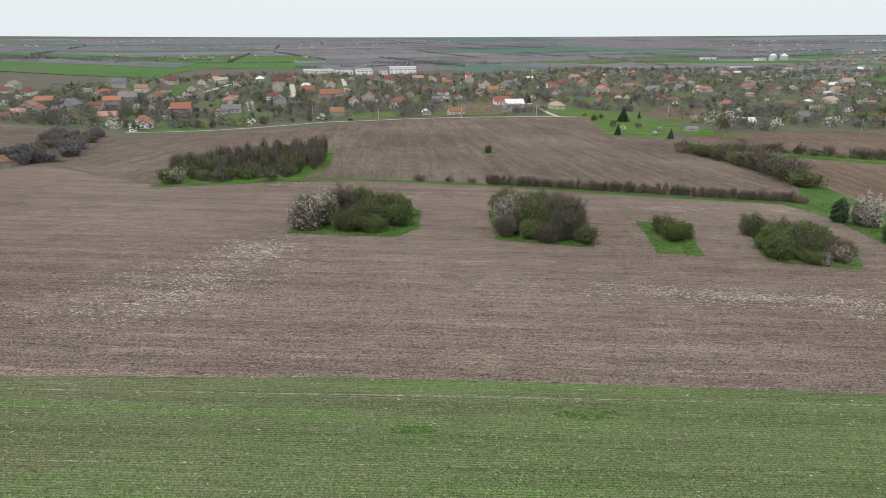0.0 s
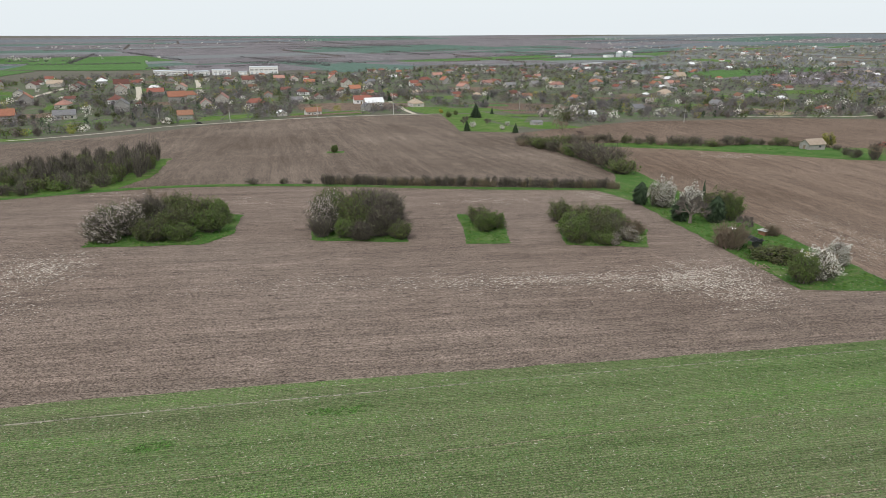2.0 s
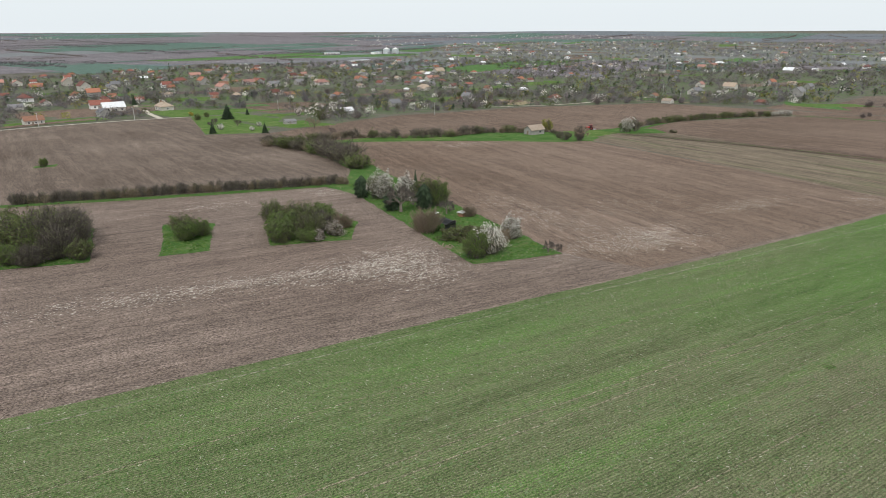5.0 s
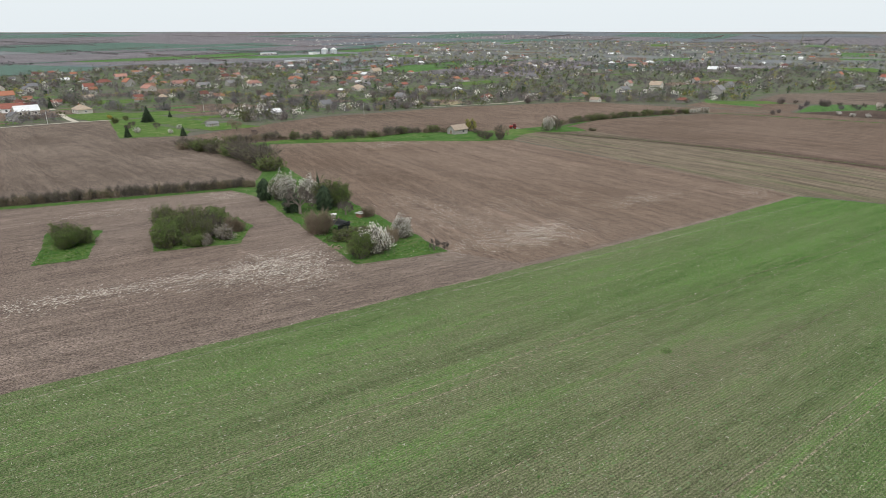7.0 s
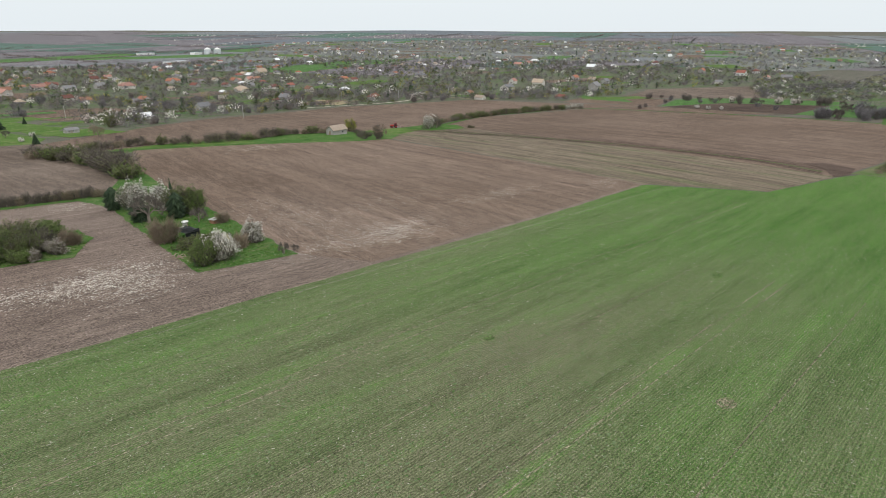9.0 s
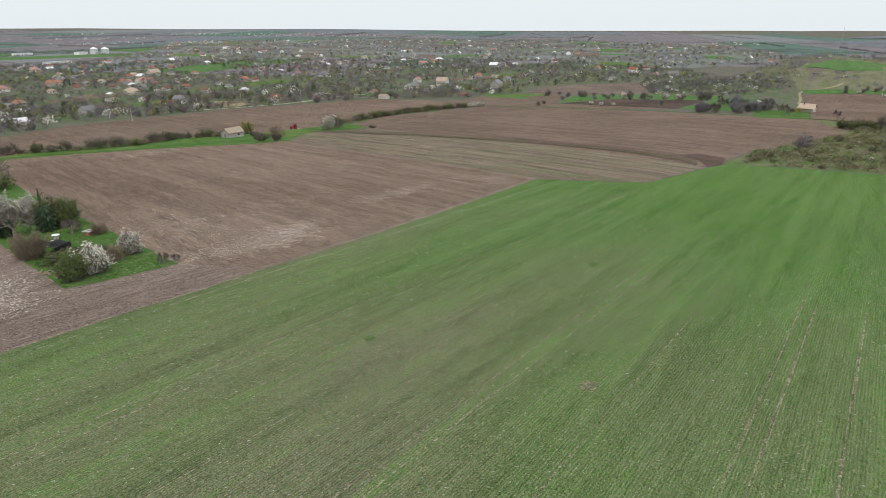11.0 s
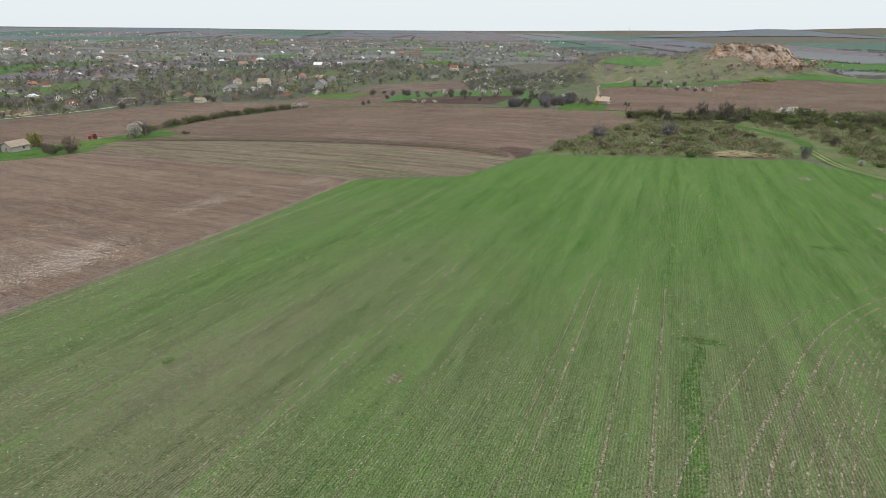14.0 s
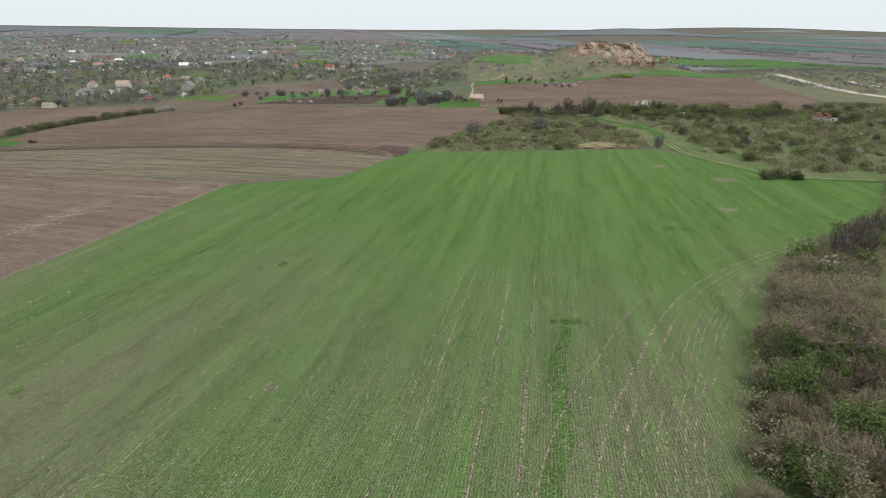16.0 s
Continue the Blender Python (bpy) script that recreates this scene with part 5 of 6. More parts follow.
TOWN = [(-520, 470), (-330, 410), (-178, 360), (-92, 462), (0, 464), (115, 476), (130, 332), (165, 335), (231, 392), (376, 424), (507, 392), (555, 310), (640, 300), (760, 335), (905, 260), (1000, 160), (1250, 300), (1350, 700), (1100, 1100), (700, 1280), (300, 1320), (-60, 1090), (-260, 1080), (-350, 800)]
draped("garden_land", TOWN, 0.07, TOWNLAND, "patchy grass and dug earth of the village gardens", "ground", 30.0, 12.0, 1.0)
STREETS = [(-95, 650, -139, 977), (-150, 670, -180, 810), (-275, 640, -249, 788), (91, 456, 92, 610), (340, 431, 507, 436)]
TAKEN = {}


def free(x, y, gap):
    """Whether a spot is clear of houses and streets."""
    for i in (-1, 0, 1):
        for j in (-1, 0, 1):
            for hx, hy, r in TAKEN.get((int(x // 20) + i, int(y // 20) + j), ()):
                if math.hypot(x - hx, y - hy) < r + gap:
                    return False
    for x0, y0, x1, y1 in STREETS:
        d = Vector((x1 - x0, y1 - y0))
        u = max(0, min(1, ((x - x0) * d.x + (y - y0) * d.y) / d.length_squared))
        if math.hypot(x - x0 - u * d.x, y - y0 - u * d.y) < gap + 3:
            return False
    return True


def take(x, y, r):
    TAKEN.setdefault((int(x // 20), int(y // 20)), []).append((x, y, r))


for x, y, w, c in HOMES:
    take(x, y, w * 0.55)
spots = 0
while spots < 150:
    x, y = random.uniform(-380, 1250), random.uniform(560, 1280)
    if inside(x, y, TOWN) and free(x, y, 12) and (x < 560 or random.random() < 0.45):
        w = random.uniform(8.6, 12.5)
        house(x, y, w, random.choice("oprrddgdgtbb" if x < 450 else "orgtwggdb"), far=True)
        take(x, y, w * 0.55)
        spots += 1

# garden plots between the houses
random.seed(31)
plots = [(-150, 372, 34, 26, 6, 0), (-165, 460, 60, 40, 0, 0), (-150, 520, 40, 60, 5, 0), (60, 545, 60, 50, 4, 1), (150, 500, 70, 40, 8, 0), (200, 560, 70, 36, -10, 1), (265, 470, 60, 30, 20, 2), (330, 520, 70, 36, 22, 0), (420, 470, 60, 22, 12, 0), (400, 468, 54, 44, 30, 3), (205, 530, 80, 60, 10, 1), (60, 572, 110, 60, 4, 1), (115, 500, 40, 80, 5, 0), (345, 605, 80, 40, -25, 0), (165, 655, 80, 44, 0, 0)]
plots += [(620, 288, 66, 30, -30, 0), (-190, 440, 70, 50, 5, 0), (-60, 500, 70, 40, 4, 0), (30, 490, 60, 36, 4, 0), (560, 420, 60, 34, -10, 0), (780, 405, 150, 14, -8, 0), (690, 930, 110, 90, 10, 1), (760, 1000, 110, 50, 8, 0), (1250, 600, 150, 60, 20, 0), (840, 470, 160, 40, -12, 1), (600, 650, 80, 40, 10, 0), (-230, 470, 44, 40, 8, 0), (130, 420, 36, 60, 4, 0), (185, 470, 40, 30, 8, 1), (150, 350, 30, 40, 10, 0)]
for i in range(100):
    x, y = random.uniform(-400, 1250), random.uniform(420, 1250)
    if inside(x, y, TOWN):
        plots.append((x, y, random.uniform(25, 80), random.uniform(12, 40), random.uniform(-12, 22), random.choice([0, 0, 0, 1, 1, 4, 5])))
for i, (x, y, a, b, turn, k) in enumerate(plots):
    c, s = math.cos(radians(turn)), math.sin(radians(turn))
    mat, label = ((MEADOW, "green garden meadow between houses"), (SOIL_EAST, "dug brown garden plot"), (SOIL_DARK, "dark dug garden plot"), (DRYGRASS, "dry pale garden plot"), (CROP_FAR, "bright green garden plot"), (SOIL_FAR, "brown garden field"))[k]
    draped("garden_plot", [(x + (p * c - q * s) * 0.5, y + (p * s + q * c) * 0.5) for p, q in ((-a, -b), (a, -b), (a, b), (-a, b))], 0.12 + 0.002 * i, mat, label, "garden", 20.0, 10.0, 0.8)



def open_plot(x, y):
    """Whether a spot lies on one of the open garden plots."""
    for px, py, a, b, turn, _ in plots:
        if abs(x - px) + abs(y - py) < a + b:
            c, s = math.cos(radians(turn)), math.sin(radians(turn))
            if abs((x - px) * c + (y - py) * s) < a * 0.5 and abs((y - py) * c - (x - px) * s) < b * 0.5:
                return True
    return False


# trees of gardens and orchards: the nearer ones one by one
random.seed(41)
KINDS = ["fargrey"] * 7 + ["farbrown"] * 5 + ["fargreen"] * 3 + ["farfresh"] + ["farwhite"] + ["farpink"] + ["spruce"]
placed = 0
while placed < 210:
    x, y = random.uniform(-330, 800), random.uniform(330, 700)
    if inside(x, y, TOWN) and math.hypot(x, y) < 720 and free(x, y, 3.0) and not open_plot(x, y) and not inside(x, y, [(92, 324), (172, 330), (172, 478), (112, 478)]):
        k = random.choice(KINDS)
        w = random.uniform(0.75, 1.4)
        plant(k, x, y, w if k != "spruce" else w * 0.7, w * random.uniform(0.8, 1.15), group="garden trees")
        take(x, y, 1.5)
        placed += 1
SPECIMENS = [("spruce", 125, 412, 2.2, 1.35), ("spruce", 120, 313, 0.95, 0.7), ("spruce", 97, 327, 1.0, 0.8), ("spruce", 147, 447, 0.7, 0.7), ("spruce", 92, 610, 1.2, 1.1), ("yellow", 113, 468, 1.3, 1.3), ("bare", 149, 319, 1.0, 1.0), ("bare", 152, 334, 0.9, 0.9), ("spruce", 165, 535, 1.0, 1.0), ("farwhite", 118, 330, 0.6, 0.6), ("farwhite", 128, 352, 0.6, 0.6), ("farwhite", 105, 345, 0.7, 0.8), ("fargreen", 108, 420, 0.8, 0.9), ("fargreen", 118, 440, 0.7, 0.8), ("fruit", 110, 380, 1.3, 1.3)]
SPECIMENS += [("fruit", 118, 360, 1.3, 1.3), ("fruit", 104, 362, 1.2, 1.2), ("spruce", 301, 540, 0.6, 0.9), ("yellow", 296, 536, 1.0, 1.3), ("farpink", 340, 560, 1.4, 1.3), ("farpink", 470, 426, 1.1, 1.2), ("farwhite", 505, 455, 1.8, 1.1), ("spruce", 655, 330, 0.9, 1.0), ("fruit", 500, 29, 1.8, 1.8), ("fruit", 487, 24, 1.5, 1.5), ("fruit", 486, -1, 1.4, 1.3), ("bare", 505, 33, 1.2, 1.1), ("farpink", 640, 130, 0.9, 0.9), ("farwhite", 560, 54, 1.2, 1.1)]
for kind, x, y, w, t in SPECIMENS:
    plant(kind, x, y, w, t)
for i in range(26):
    plant(random.choice(["fargrey", "fruit", "fruit", "fruit"]), 470 + random.uniform(0, 95), 46 + random.uniform(-6, 34), random.uniform(0.9, 1.2) * (1.9 if i % 4 else 1.0), random.uniform(0.9, 1.2) * (1.7 if i % 4 else 1.0), group="orchard round the tiled house")
for i in range(16):
    plant("fargrey", 478 + random.uniform(0, 60), 40 + random.uniform(0, 40), random.uniform(1.0, 1.4), random.uniform(1.0, 1.35), group="orchard round the tiled house")
for i in range(18):
    plant(random.choice(["fruit", "fruit", "farbrown", "farpink"]), 632 + random.uniform(-3, 6), 96 + 9.5 * i + random.uniform(-3, 3), random.uniform(1.2, 1.7), random.uniform(1.1, 1.6), group="orchard row beside the wheat")
for i in range(22):
    plant(random.choice(["farbrown", "fargrey", "farwhite"]), 700 + random.uniform(0, 40), 10 - i * 3.6 + random.uniform(-2, 2), 0.8, 0.8, group="orchard row below the hill")
for i in range(48):
    u = i / 47
    plant(random.choice(["fargrey", "fargrey", "fargreen", "farbrown"]), -124 - 47 * u + random.uniform(-14, 6), 196 + 116 * u, random.uniform(0.9, 1.4), random.uniform(0.6, 0.95), group="shrubs along the western field edge")


rng = np.random.default_rng(77)
random.seed(51)
# The grey trees here use branches with haze in their colour.
FARTREES = ((TREE_HAZED, "grey_outskirt_trees", "bare grey trees of the outskirts, paled for haze", 0.72), (OLIVE, "green_outskirt_trees", "olive green trees of the outskirts", 0.93), (BLOSSOM, "blossoming_outskirt_trees", "white blossoming trees of the outskirts", 0.96), (NEEDLE, "outskirt_conifers", "dark conifers of the outskirts", 1.0))
TREES = ((TREE_GREY, "grey_garden_trees", "bare grey garden trees of the village", 0.47), (TREE_BROWN, "brown_garden_trees", "bare brown garden trees of the village", 0.77), (LEAF_DARK, "green_garden_trees", "dull green garden trees of the village", 0.9), (BLOSSOM, "blossoming_garden_trees", "white blossoming trees of the village", 0.925), (WILLOW, "budding_garden_trees", "yellow-green budding trees of the village", 0.955), (NEEDLE, "conifer_trees", "dark conifers of the village", 1.0))
for lo, hi, amount, n, size in ((330, 740, 2800, 60, 0.7), (740, 1500, 6000, 24, 1.15)):
    spots = []
    while len(spots) < amount:
        x, y = random.uniform(-500, 1340), random.uniform(170, 1310)
        if inside(x, y, TOWN) and lo < math.hypot(x, y) < hi and free(x, y, 1.0) and not open_plot(x, y) and noise.noise((x * 0.016, y * 0.016, 2.0)) > -0.2 - 0.3 * random.random() and not inside(x, y, [(92, 324), (172, 330), (172, 478), (112, 478)]):
            spots.append((x, y))
    last = 0
    for mat, name, label, share in TREES:
        cut = int(share * amount)
        clumps(name, rng, spots[last:cut], 4.3 if mat != NEEDLE else 1.9, 6.4 if mat != NEEDLE else 9.0, n, size, mat, label)
        last = cut
# the loose outskirts that run on over the plain
OUTSKIRTS = [(640, 1250), (1000, 1650), (1500, 2300), (2300, 2050), (2750, 1300), (2550, 550), (1800, 170), (1250, 290), (1350, 700), (1100, 1100)]
# Haze over the outskirts is put into this ground's colour.
draped("garden_land", OUTSKIRTS, 0.6, OUTLAND_HAZED, "patchy ground of the scattered outskirts", "ground", 60.0, 40.0, 6.0)
random.seed(57)
strips = []
for i in range(60):
    x, y = random.uniform(700, 2700), random.uniform(250, 2250)
    if inside(x, y, OUTSKIRTS):
        a, b, turn = random.uniform(90, 260), random.uniform(30, 90), random.choice([24, 34, 110]) + random.uniform(-6, 6)
        c, s = math.cos(radians(turn)), math.sin(radians(turn))
        mat, label = random.choice(((MEADOW, "green meadow in the outskirts"), (SOIL_EAST, "brown garden field in the outskirts"), (CROP_FAR, "bright green field in the outskirts"), (FALLOW_HAZED, "haze-greyed fallow in the outskirts")))
        strips.append((x, y, max(a, b) * 0.4))
        draped("garden_plot", [(x + (p * c - q * s) * 0.5, y + (p * s + q * c) * 0.5) for p, q in ((-a, -b), (a, -b), (a, b), (-a, b))], 0.65 + 0.004 * i, mat, label, "garden", 60.0, 30.0, 2.0)


def far_homes(spots, wall, roof, words):
    """Gabled houses of the outskirts, too far off to tell apart: one mesh of walls, one of roofs."""
    top = thing("outskirt_houses", "scattered small pale houses under " + words, "houses", "", "stuff")
    walls, tops = bmesh.new(), bmesh.new()
    for x, y in spots:
        w, d, h = random.uniform(8, 13), random.uniform(6.5, 8), random.uniform(2.8, 4.2)
        m = pose(x, y, ground(x, y), 0, 0, random.choice([20, 110]) + random.uniform(-12, 12))
        for bm, piece in ((walls, gable_bm(w, d, h, d * 0.34)), (tops, roof_bm(w, d, h, d * 0.34))):
            to = {v: bm.verts.new(m @ v.co) for v in piece.verts}
            for f in piece.faces:
                bm.faces.new([to[v] for v in f.verts])
            piece.free()
    tagged(part("wall", walls, wall, top), kind="stuff")
    tagged(part("roof", tops, roof, top), kind="stuff")


for roof, wall, n, words in (("o", PLASTER, 26, "orange roofs"), ("g", PLASTER, 40, "grey roofs"), ("r", WHITE, 24, "red roofs"), ("w", WHITE, 18, "pale sheet roofs"), ("b", GREYWALL, 30, "brown roofs")):
    spots = []
    while len(spots) < n:
        x, y = random.uniform(640, 2750), random.uniform(170, 2300)
        if inside(x, y, OUTSKIRTS) and free(x, y, 14):
            spots.append((x, y))
            take(x, y, 6.0)
    far_homes(spots, wall, ROOFS[roof], words)
spots = []
while len(spots) < 7000:
    x, y = random.uniform(640, 2750), random.uniform(170, 2300)
    if inside(x, y, OUTSKIRTS) and free(x, y, 1.0) and noise.noise((x * 0.008, y * 0.008, 5.0)) > -0.15 - 0.3 * random.random() and not any(math.hypot(x - px, y - py) < r for px, py, r in strips):
        spots.append((x, y))
last = 0
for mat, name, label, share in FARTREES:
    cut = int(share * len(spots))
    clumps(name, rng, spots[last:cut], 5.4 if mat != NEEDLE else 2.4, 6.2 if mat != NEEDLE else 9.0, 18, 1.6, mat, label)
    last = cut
# scrub on the quarry hill and along the gravel road
hill = []
while len(hill) < 3400:
    x, y = random.uniform(560, 1150), random.uniform(-480, 130)
    quarry_field = inside(x, y, [(464, 10), (682, 37), (740, -57), (817, -257), (508, -216)])
    if not quarry_field and not inside(x, y, [(765, 60), (825, 30), (822, -45), (765, 15)]) and not inside(x, y, [(680, 45), (760, -66), (885, -246), (815, -265), (738, -57)]) and (y < -262 or x > 745 or (x > 700 and y > 50)) and not (800 < x < 850 and -140 < y < -45):
        if abs(y + 288 + 0.02 * (x - 700)) > 9:
            hill.append((x, y))
# The first scrub takes the branch colour paled for haze.
clumps("brown_hill_scrub", rng, hill[:2100], 4.6, 3.8, 26, 0.85, TREE_HAZED, "haze-paled grey-brown scrub on the quarry hill", "scrub")
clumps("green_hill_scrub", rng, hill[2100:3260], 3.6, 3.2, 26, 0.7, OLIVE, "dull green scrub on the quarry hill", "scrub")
clumps("blossoming_hill_scrub", rng, hill[3260:], 2.2, 3.0, 30, 0.5, BLOSSOM, "white blossoming shrubs on the quarry hill", "scrub")

plots = []
while len(plots) < 560:
    x, y = random.uniform(540, 1000), random.uniform(40, 260)
    if inside(x, y, [(664, 92), (720, 190), (775, 205), (905, 260), (1000, 160), (770, 112), (756, 66), (720, 60), (690, 70)]):
        plots.append((x, y))
clumps("grey_orchard_trees", rng, plots[:300], 3.4, 5.0, 40, 0.7, TREE_GREY, "bare grey orchard trees below the hill")
clumps("green_orchard_shrubs", rng, plots[300:520], 2.8, 3.0, 40, 0.5, LEAF_DARK, "dull green orchard shrubs below the hill")
clumps("blossoming_orchard_trees", rng, plots[520:], 2.6, 4.0, 40, 0.5, BLOSSOM, "white blossoming orchard trees below the hill")

# ---- the far plain ----
random.seed(61)
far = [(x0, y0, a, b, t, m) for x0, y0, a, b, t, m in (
    (-560, 1000, 330, 420, 12, CROP_FAR), (-440, 1500, 240, 420, 14, CROP_FAR), (110, 1370, 230, 300, 30, CROP_HAZED), (740, 1590, 420, 120, -4, CROP_FAR), (700, 2150, 900, 150, 32, CROP_HAZED), (-120, 1400, 260, 330, 20, SOIL_HAZED), (430, 1500, 360, 140, -2, SOIL_HAZED), (330, 1850, 700, 260, 28, SOIL_HAZED), (1150, 1300, 380, 260, 10, SOIL_HAZED), (1000, 2050, 420, 160, 30, SOIL_HAZED))]


def parcels(x0, y0, x1, y1):
    """Cuts a stretch of the plain into long strips of field, wider farther out."""
    w, h = x1 - x0, y1 - y0
    want = 80 + 0.095 * math.hypot((x0 + x1) / 2, (y0 + y1) / 2)
    if w <= 3.2 * want and h <= want:
        return [((x0 + x1) / 2, (y0 + y1) / 2, w, h)]
    u = random.uniform(0.34, 0.66)
    if w / 3.2 > h:
        return parcels(x0, y0, x0 + u * w, y1) + parcels(x0 + u * w, y0, x1, y1)
    return parcels(x0, y0, x1, y0 + u * h) + parcels(x0, y0 + u * h, x1, y1)


# Haze is in the parcels' own colours, apart from the bright green ones.
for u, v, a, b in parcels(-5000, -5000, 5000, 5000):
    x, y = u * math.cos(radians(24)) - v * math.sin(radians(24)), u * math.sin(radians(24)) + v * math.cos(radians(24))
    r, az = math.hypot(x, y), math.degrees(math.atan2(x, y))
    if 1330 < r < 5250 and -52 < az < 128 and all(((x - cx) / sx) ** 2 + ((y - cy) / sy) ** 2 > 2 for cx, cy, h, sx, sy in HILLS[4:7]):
        far.append((x, y, a - 6, b - 6, 24, random.choice([SOIL_HAZED, SOIL_HAZED, SOIL_HAZED, CROP_HAZED, CROP_HAZED, WOODLAND_HAZED, FALLOW_HAZED] + ([CROP_FAR] if r < 2600 else [WOODLAND_HAZED]))))
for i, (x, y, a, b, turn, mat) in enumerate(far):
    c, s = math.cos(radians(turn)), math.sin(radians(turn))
    name, label = {SOIL_HAZED: ("ploughed_field", "distant brown field on the plain, haze-toned"), CROP_HAZED: ("wheat_field", "distant dark green field on the plain, haze-blued"), CROP_FAR: ("wheat_field", "distant bright green field on the plain"), WOODLAND_HAZED: ("woodland", "distant dark wood on the plain, haze-blued"), FALLOW_HAZED: ("fallow_field", "distant fallow on the plain, haze-greyed")}[mat]
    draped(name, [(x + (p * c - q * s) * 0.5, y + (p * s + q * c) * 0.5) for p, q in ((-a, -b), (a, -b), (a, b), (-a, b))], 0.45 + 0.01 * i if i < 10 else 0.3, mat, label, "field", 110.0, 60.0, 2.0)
# The ridge wears the same haze-tinted wood colour.
draped("woodland", [(3560 + 420 * math.cos(i * 0.524), -420 + 620 * math.sin(i * 0.524)) for i in range(12)], 2.0, WOODLAND_HAZED, "dark wooded ridge on the horizon, haze-blued", "wood", 60.0, 60.0, 20.0)
lines = []
for i in range(150):
    az = radians(random.uniform(-46, 122))
    r = 1350 * (3.4 ** random.random())
    x, y, t = r * math.sin(az), r * math.cos(az), radians(random.choice([18, 28, 108]) + random.uniform(-10, 10))
    n = random.randrange(30, 110)
    for j in range(n):
        q = (j - n / 2) * (3.5 + r / 700)
        if noise.noise((q * 0.02, i * 3.1, 0)) > -0.25:
            lines.append((x + q * math.cos(t) + random.uniform(-2, 2), y + q * math.sin(t) + random.uniform(-2, 2)))
lines = [p for p in lines if math.hypot(*p) > 1250 and not inside(*p, TOWN) and not inside(*p, OUTSKIRTS)]
half = len(lines) // 2
clumps("far_hedgerow_trees", rng, lines[:half], 5.0, 5.0, 12, 1.9, TREE_GREY, "bare grey tree lines on the plain")
clumps("far_brown_tree_lines", rng, lines[half:], 5.0, 4.5, 12, 1.9, TREE_BROWN, "bare brown tree lines on the plain")
dots = []
for i in range(16):
    az, r = radians(random.uniform(-44, 118)), random.uniform(1900, 4300)
    for j in range(22):
        dots.append((r * math.sin(az) + random.gauss(0, 160), r * math.cos(az) + random.gauss(0, 60)))
clumps("far_village_walls", rng, dots, 5.0, 5.0, 3, 4.0, PLASTER, "pale specks of distant villages", "village")


# ---- works and silos on the plain ----
def hall(x, y, w, d, h, turn, bays, label):
    top = thing("factory_hall", label, "factory")
    part("wall", boxed(-w / 2, -d / 2, -1, w / 2, d / 2, h, 0.1), WHITE, top)
    part("roof", boxed(-w / 2 - 0.4, -d / 2 - 0.4, h + 0.003, w / 2 + 0.4, d / 2 + 0.4, h + 0.7, 0.1), STEEL, top)
    for i in range(bays):
        cx = -w / 2 + (i + 0.5) * w / bays
        part("window", boxed(cx - w / bays * 0.36, -d / 2 - 0.08, h * 0.55, cx + w / bays * 0.36, -d / 2 - 0.003, h * 0.72), GREYWALL, top)
        part("gate", boxed(cx - 1.6, -d / 2 - 0.1, 0, cx + 1.6, -d / 2 - 0.003, h * 0.38), STEEL, top)
    top.matrix_basis = pose(x, y, ground(x, y), 0, 0, turn)


hall(-200, 1118, 50, 22, 8, 17, 6, "long white factory hall with a band of windows")
hall(-158, 1130, 30, 20, 6.5, 17, 4, "low grey and white factory hall")
hall(-124, 1142, 28, 22, 8.5, 14, 4, "white factory hall with a band of windows")
hall(-56, 1168, 48, 26, 12, 4, 6, "tall pale factory hall")
hall(-90, 1150, 14, 12, 5, 8, 2, "small white works building")
hall(845, 1660, 34, 14, 6, 30, 4, "low white barn beside the silos")
hall(735, 1720, 46, 14, 5, 20, 4, "long low barn on the plain")
hall(640, 1330, 60, 12, 4, 20, 6, "long pale barn on the plain")
for x, y in ((874, 1652), (896, 1640)):
    top = thing("grain_silo", "pale steel grain silo with a conical roof", "silo", "silos")
    part("drum", tube(bmesh.new(), (0, 0, -1), (0, 0, 13), 9.5, 9.5, 24), STEEL, top)
    part("roof", tube(bmesh.new(), (0, 0, 13.01), (0, 0, 18), 9.9, 0.6, 24), WHITE, top)
    for z in (3, 6, 9, 12):
        part("hoop", tube(bmesh.new(), (0, 0, z), (0, 0, z + 0.25), 9.62, 9.62, 24), GREYWALL, top)
    top.matrix_basis = pose(x, y, ground(x, y))


# ---- masts and poles ----
def mast(x, y, h):
    top = thing("radio_mast", "slim steel lattice mast on the hill", "mast", "masts")
    w = 0.7
    for sx, sy in ((-w, -w), (w, -w), (w, w), (-w, w)):
        part("leg", tube(bmesh.new(), (sx, sy, -1), (sx * 0.25, sy * 0.25, h), 0.08, 0.06, 5), GREYWALL, top)
    for i in range(int(h / 2.5)):
        z, z2 = i * 2.5, i * 2.5 + 2.5
        a, b = w * (1 - 0.75 * z / h), w * (1 - 0.75 * z2 / h)
        part("brace", tube(bmesh.new(), (-a, -a, z), (b, -b, z2), 0.04, 0.04, 4), GREYWALL, top)
        part("brace", tube(bmesh.new(), (a, a, z), (-b, b, z2), 0.04, 0.04, 4), GREYWALL, top)
    part("antenna", tube(bmesh.new(), (0, 0, h), (0, 0, h + 2.5), 0.06, 0.04, 5), STEEL, top)
    top.matrix_basis = pose(x, y, ground(x, y))


mast(812, 27, 29)
mast(806, 19, 20)


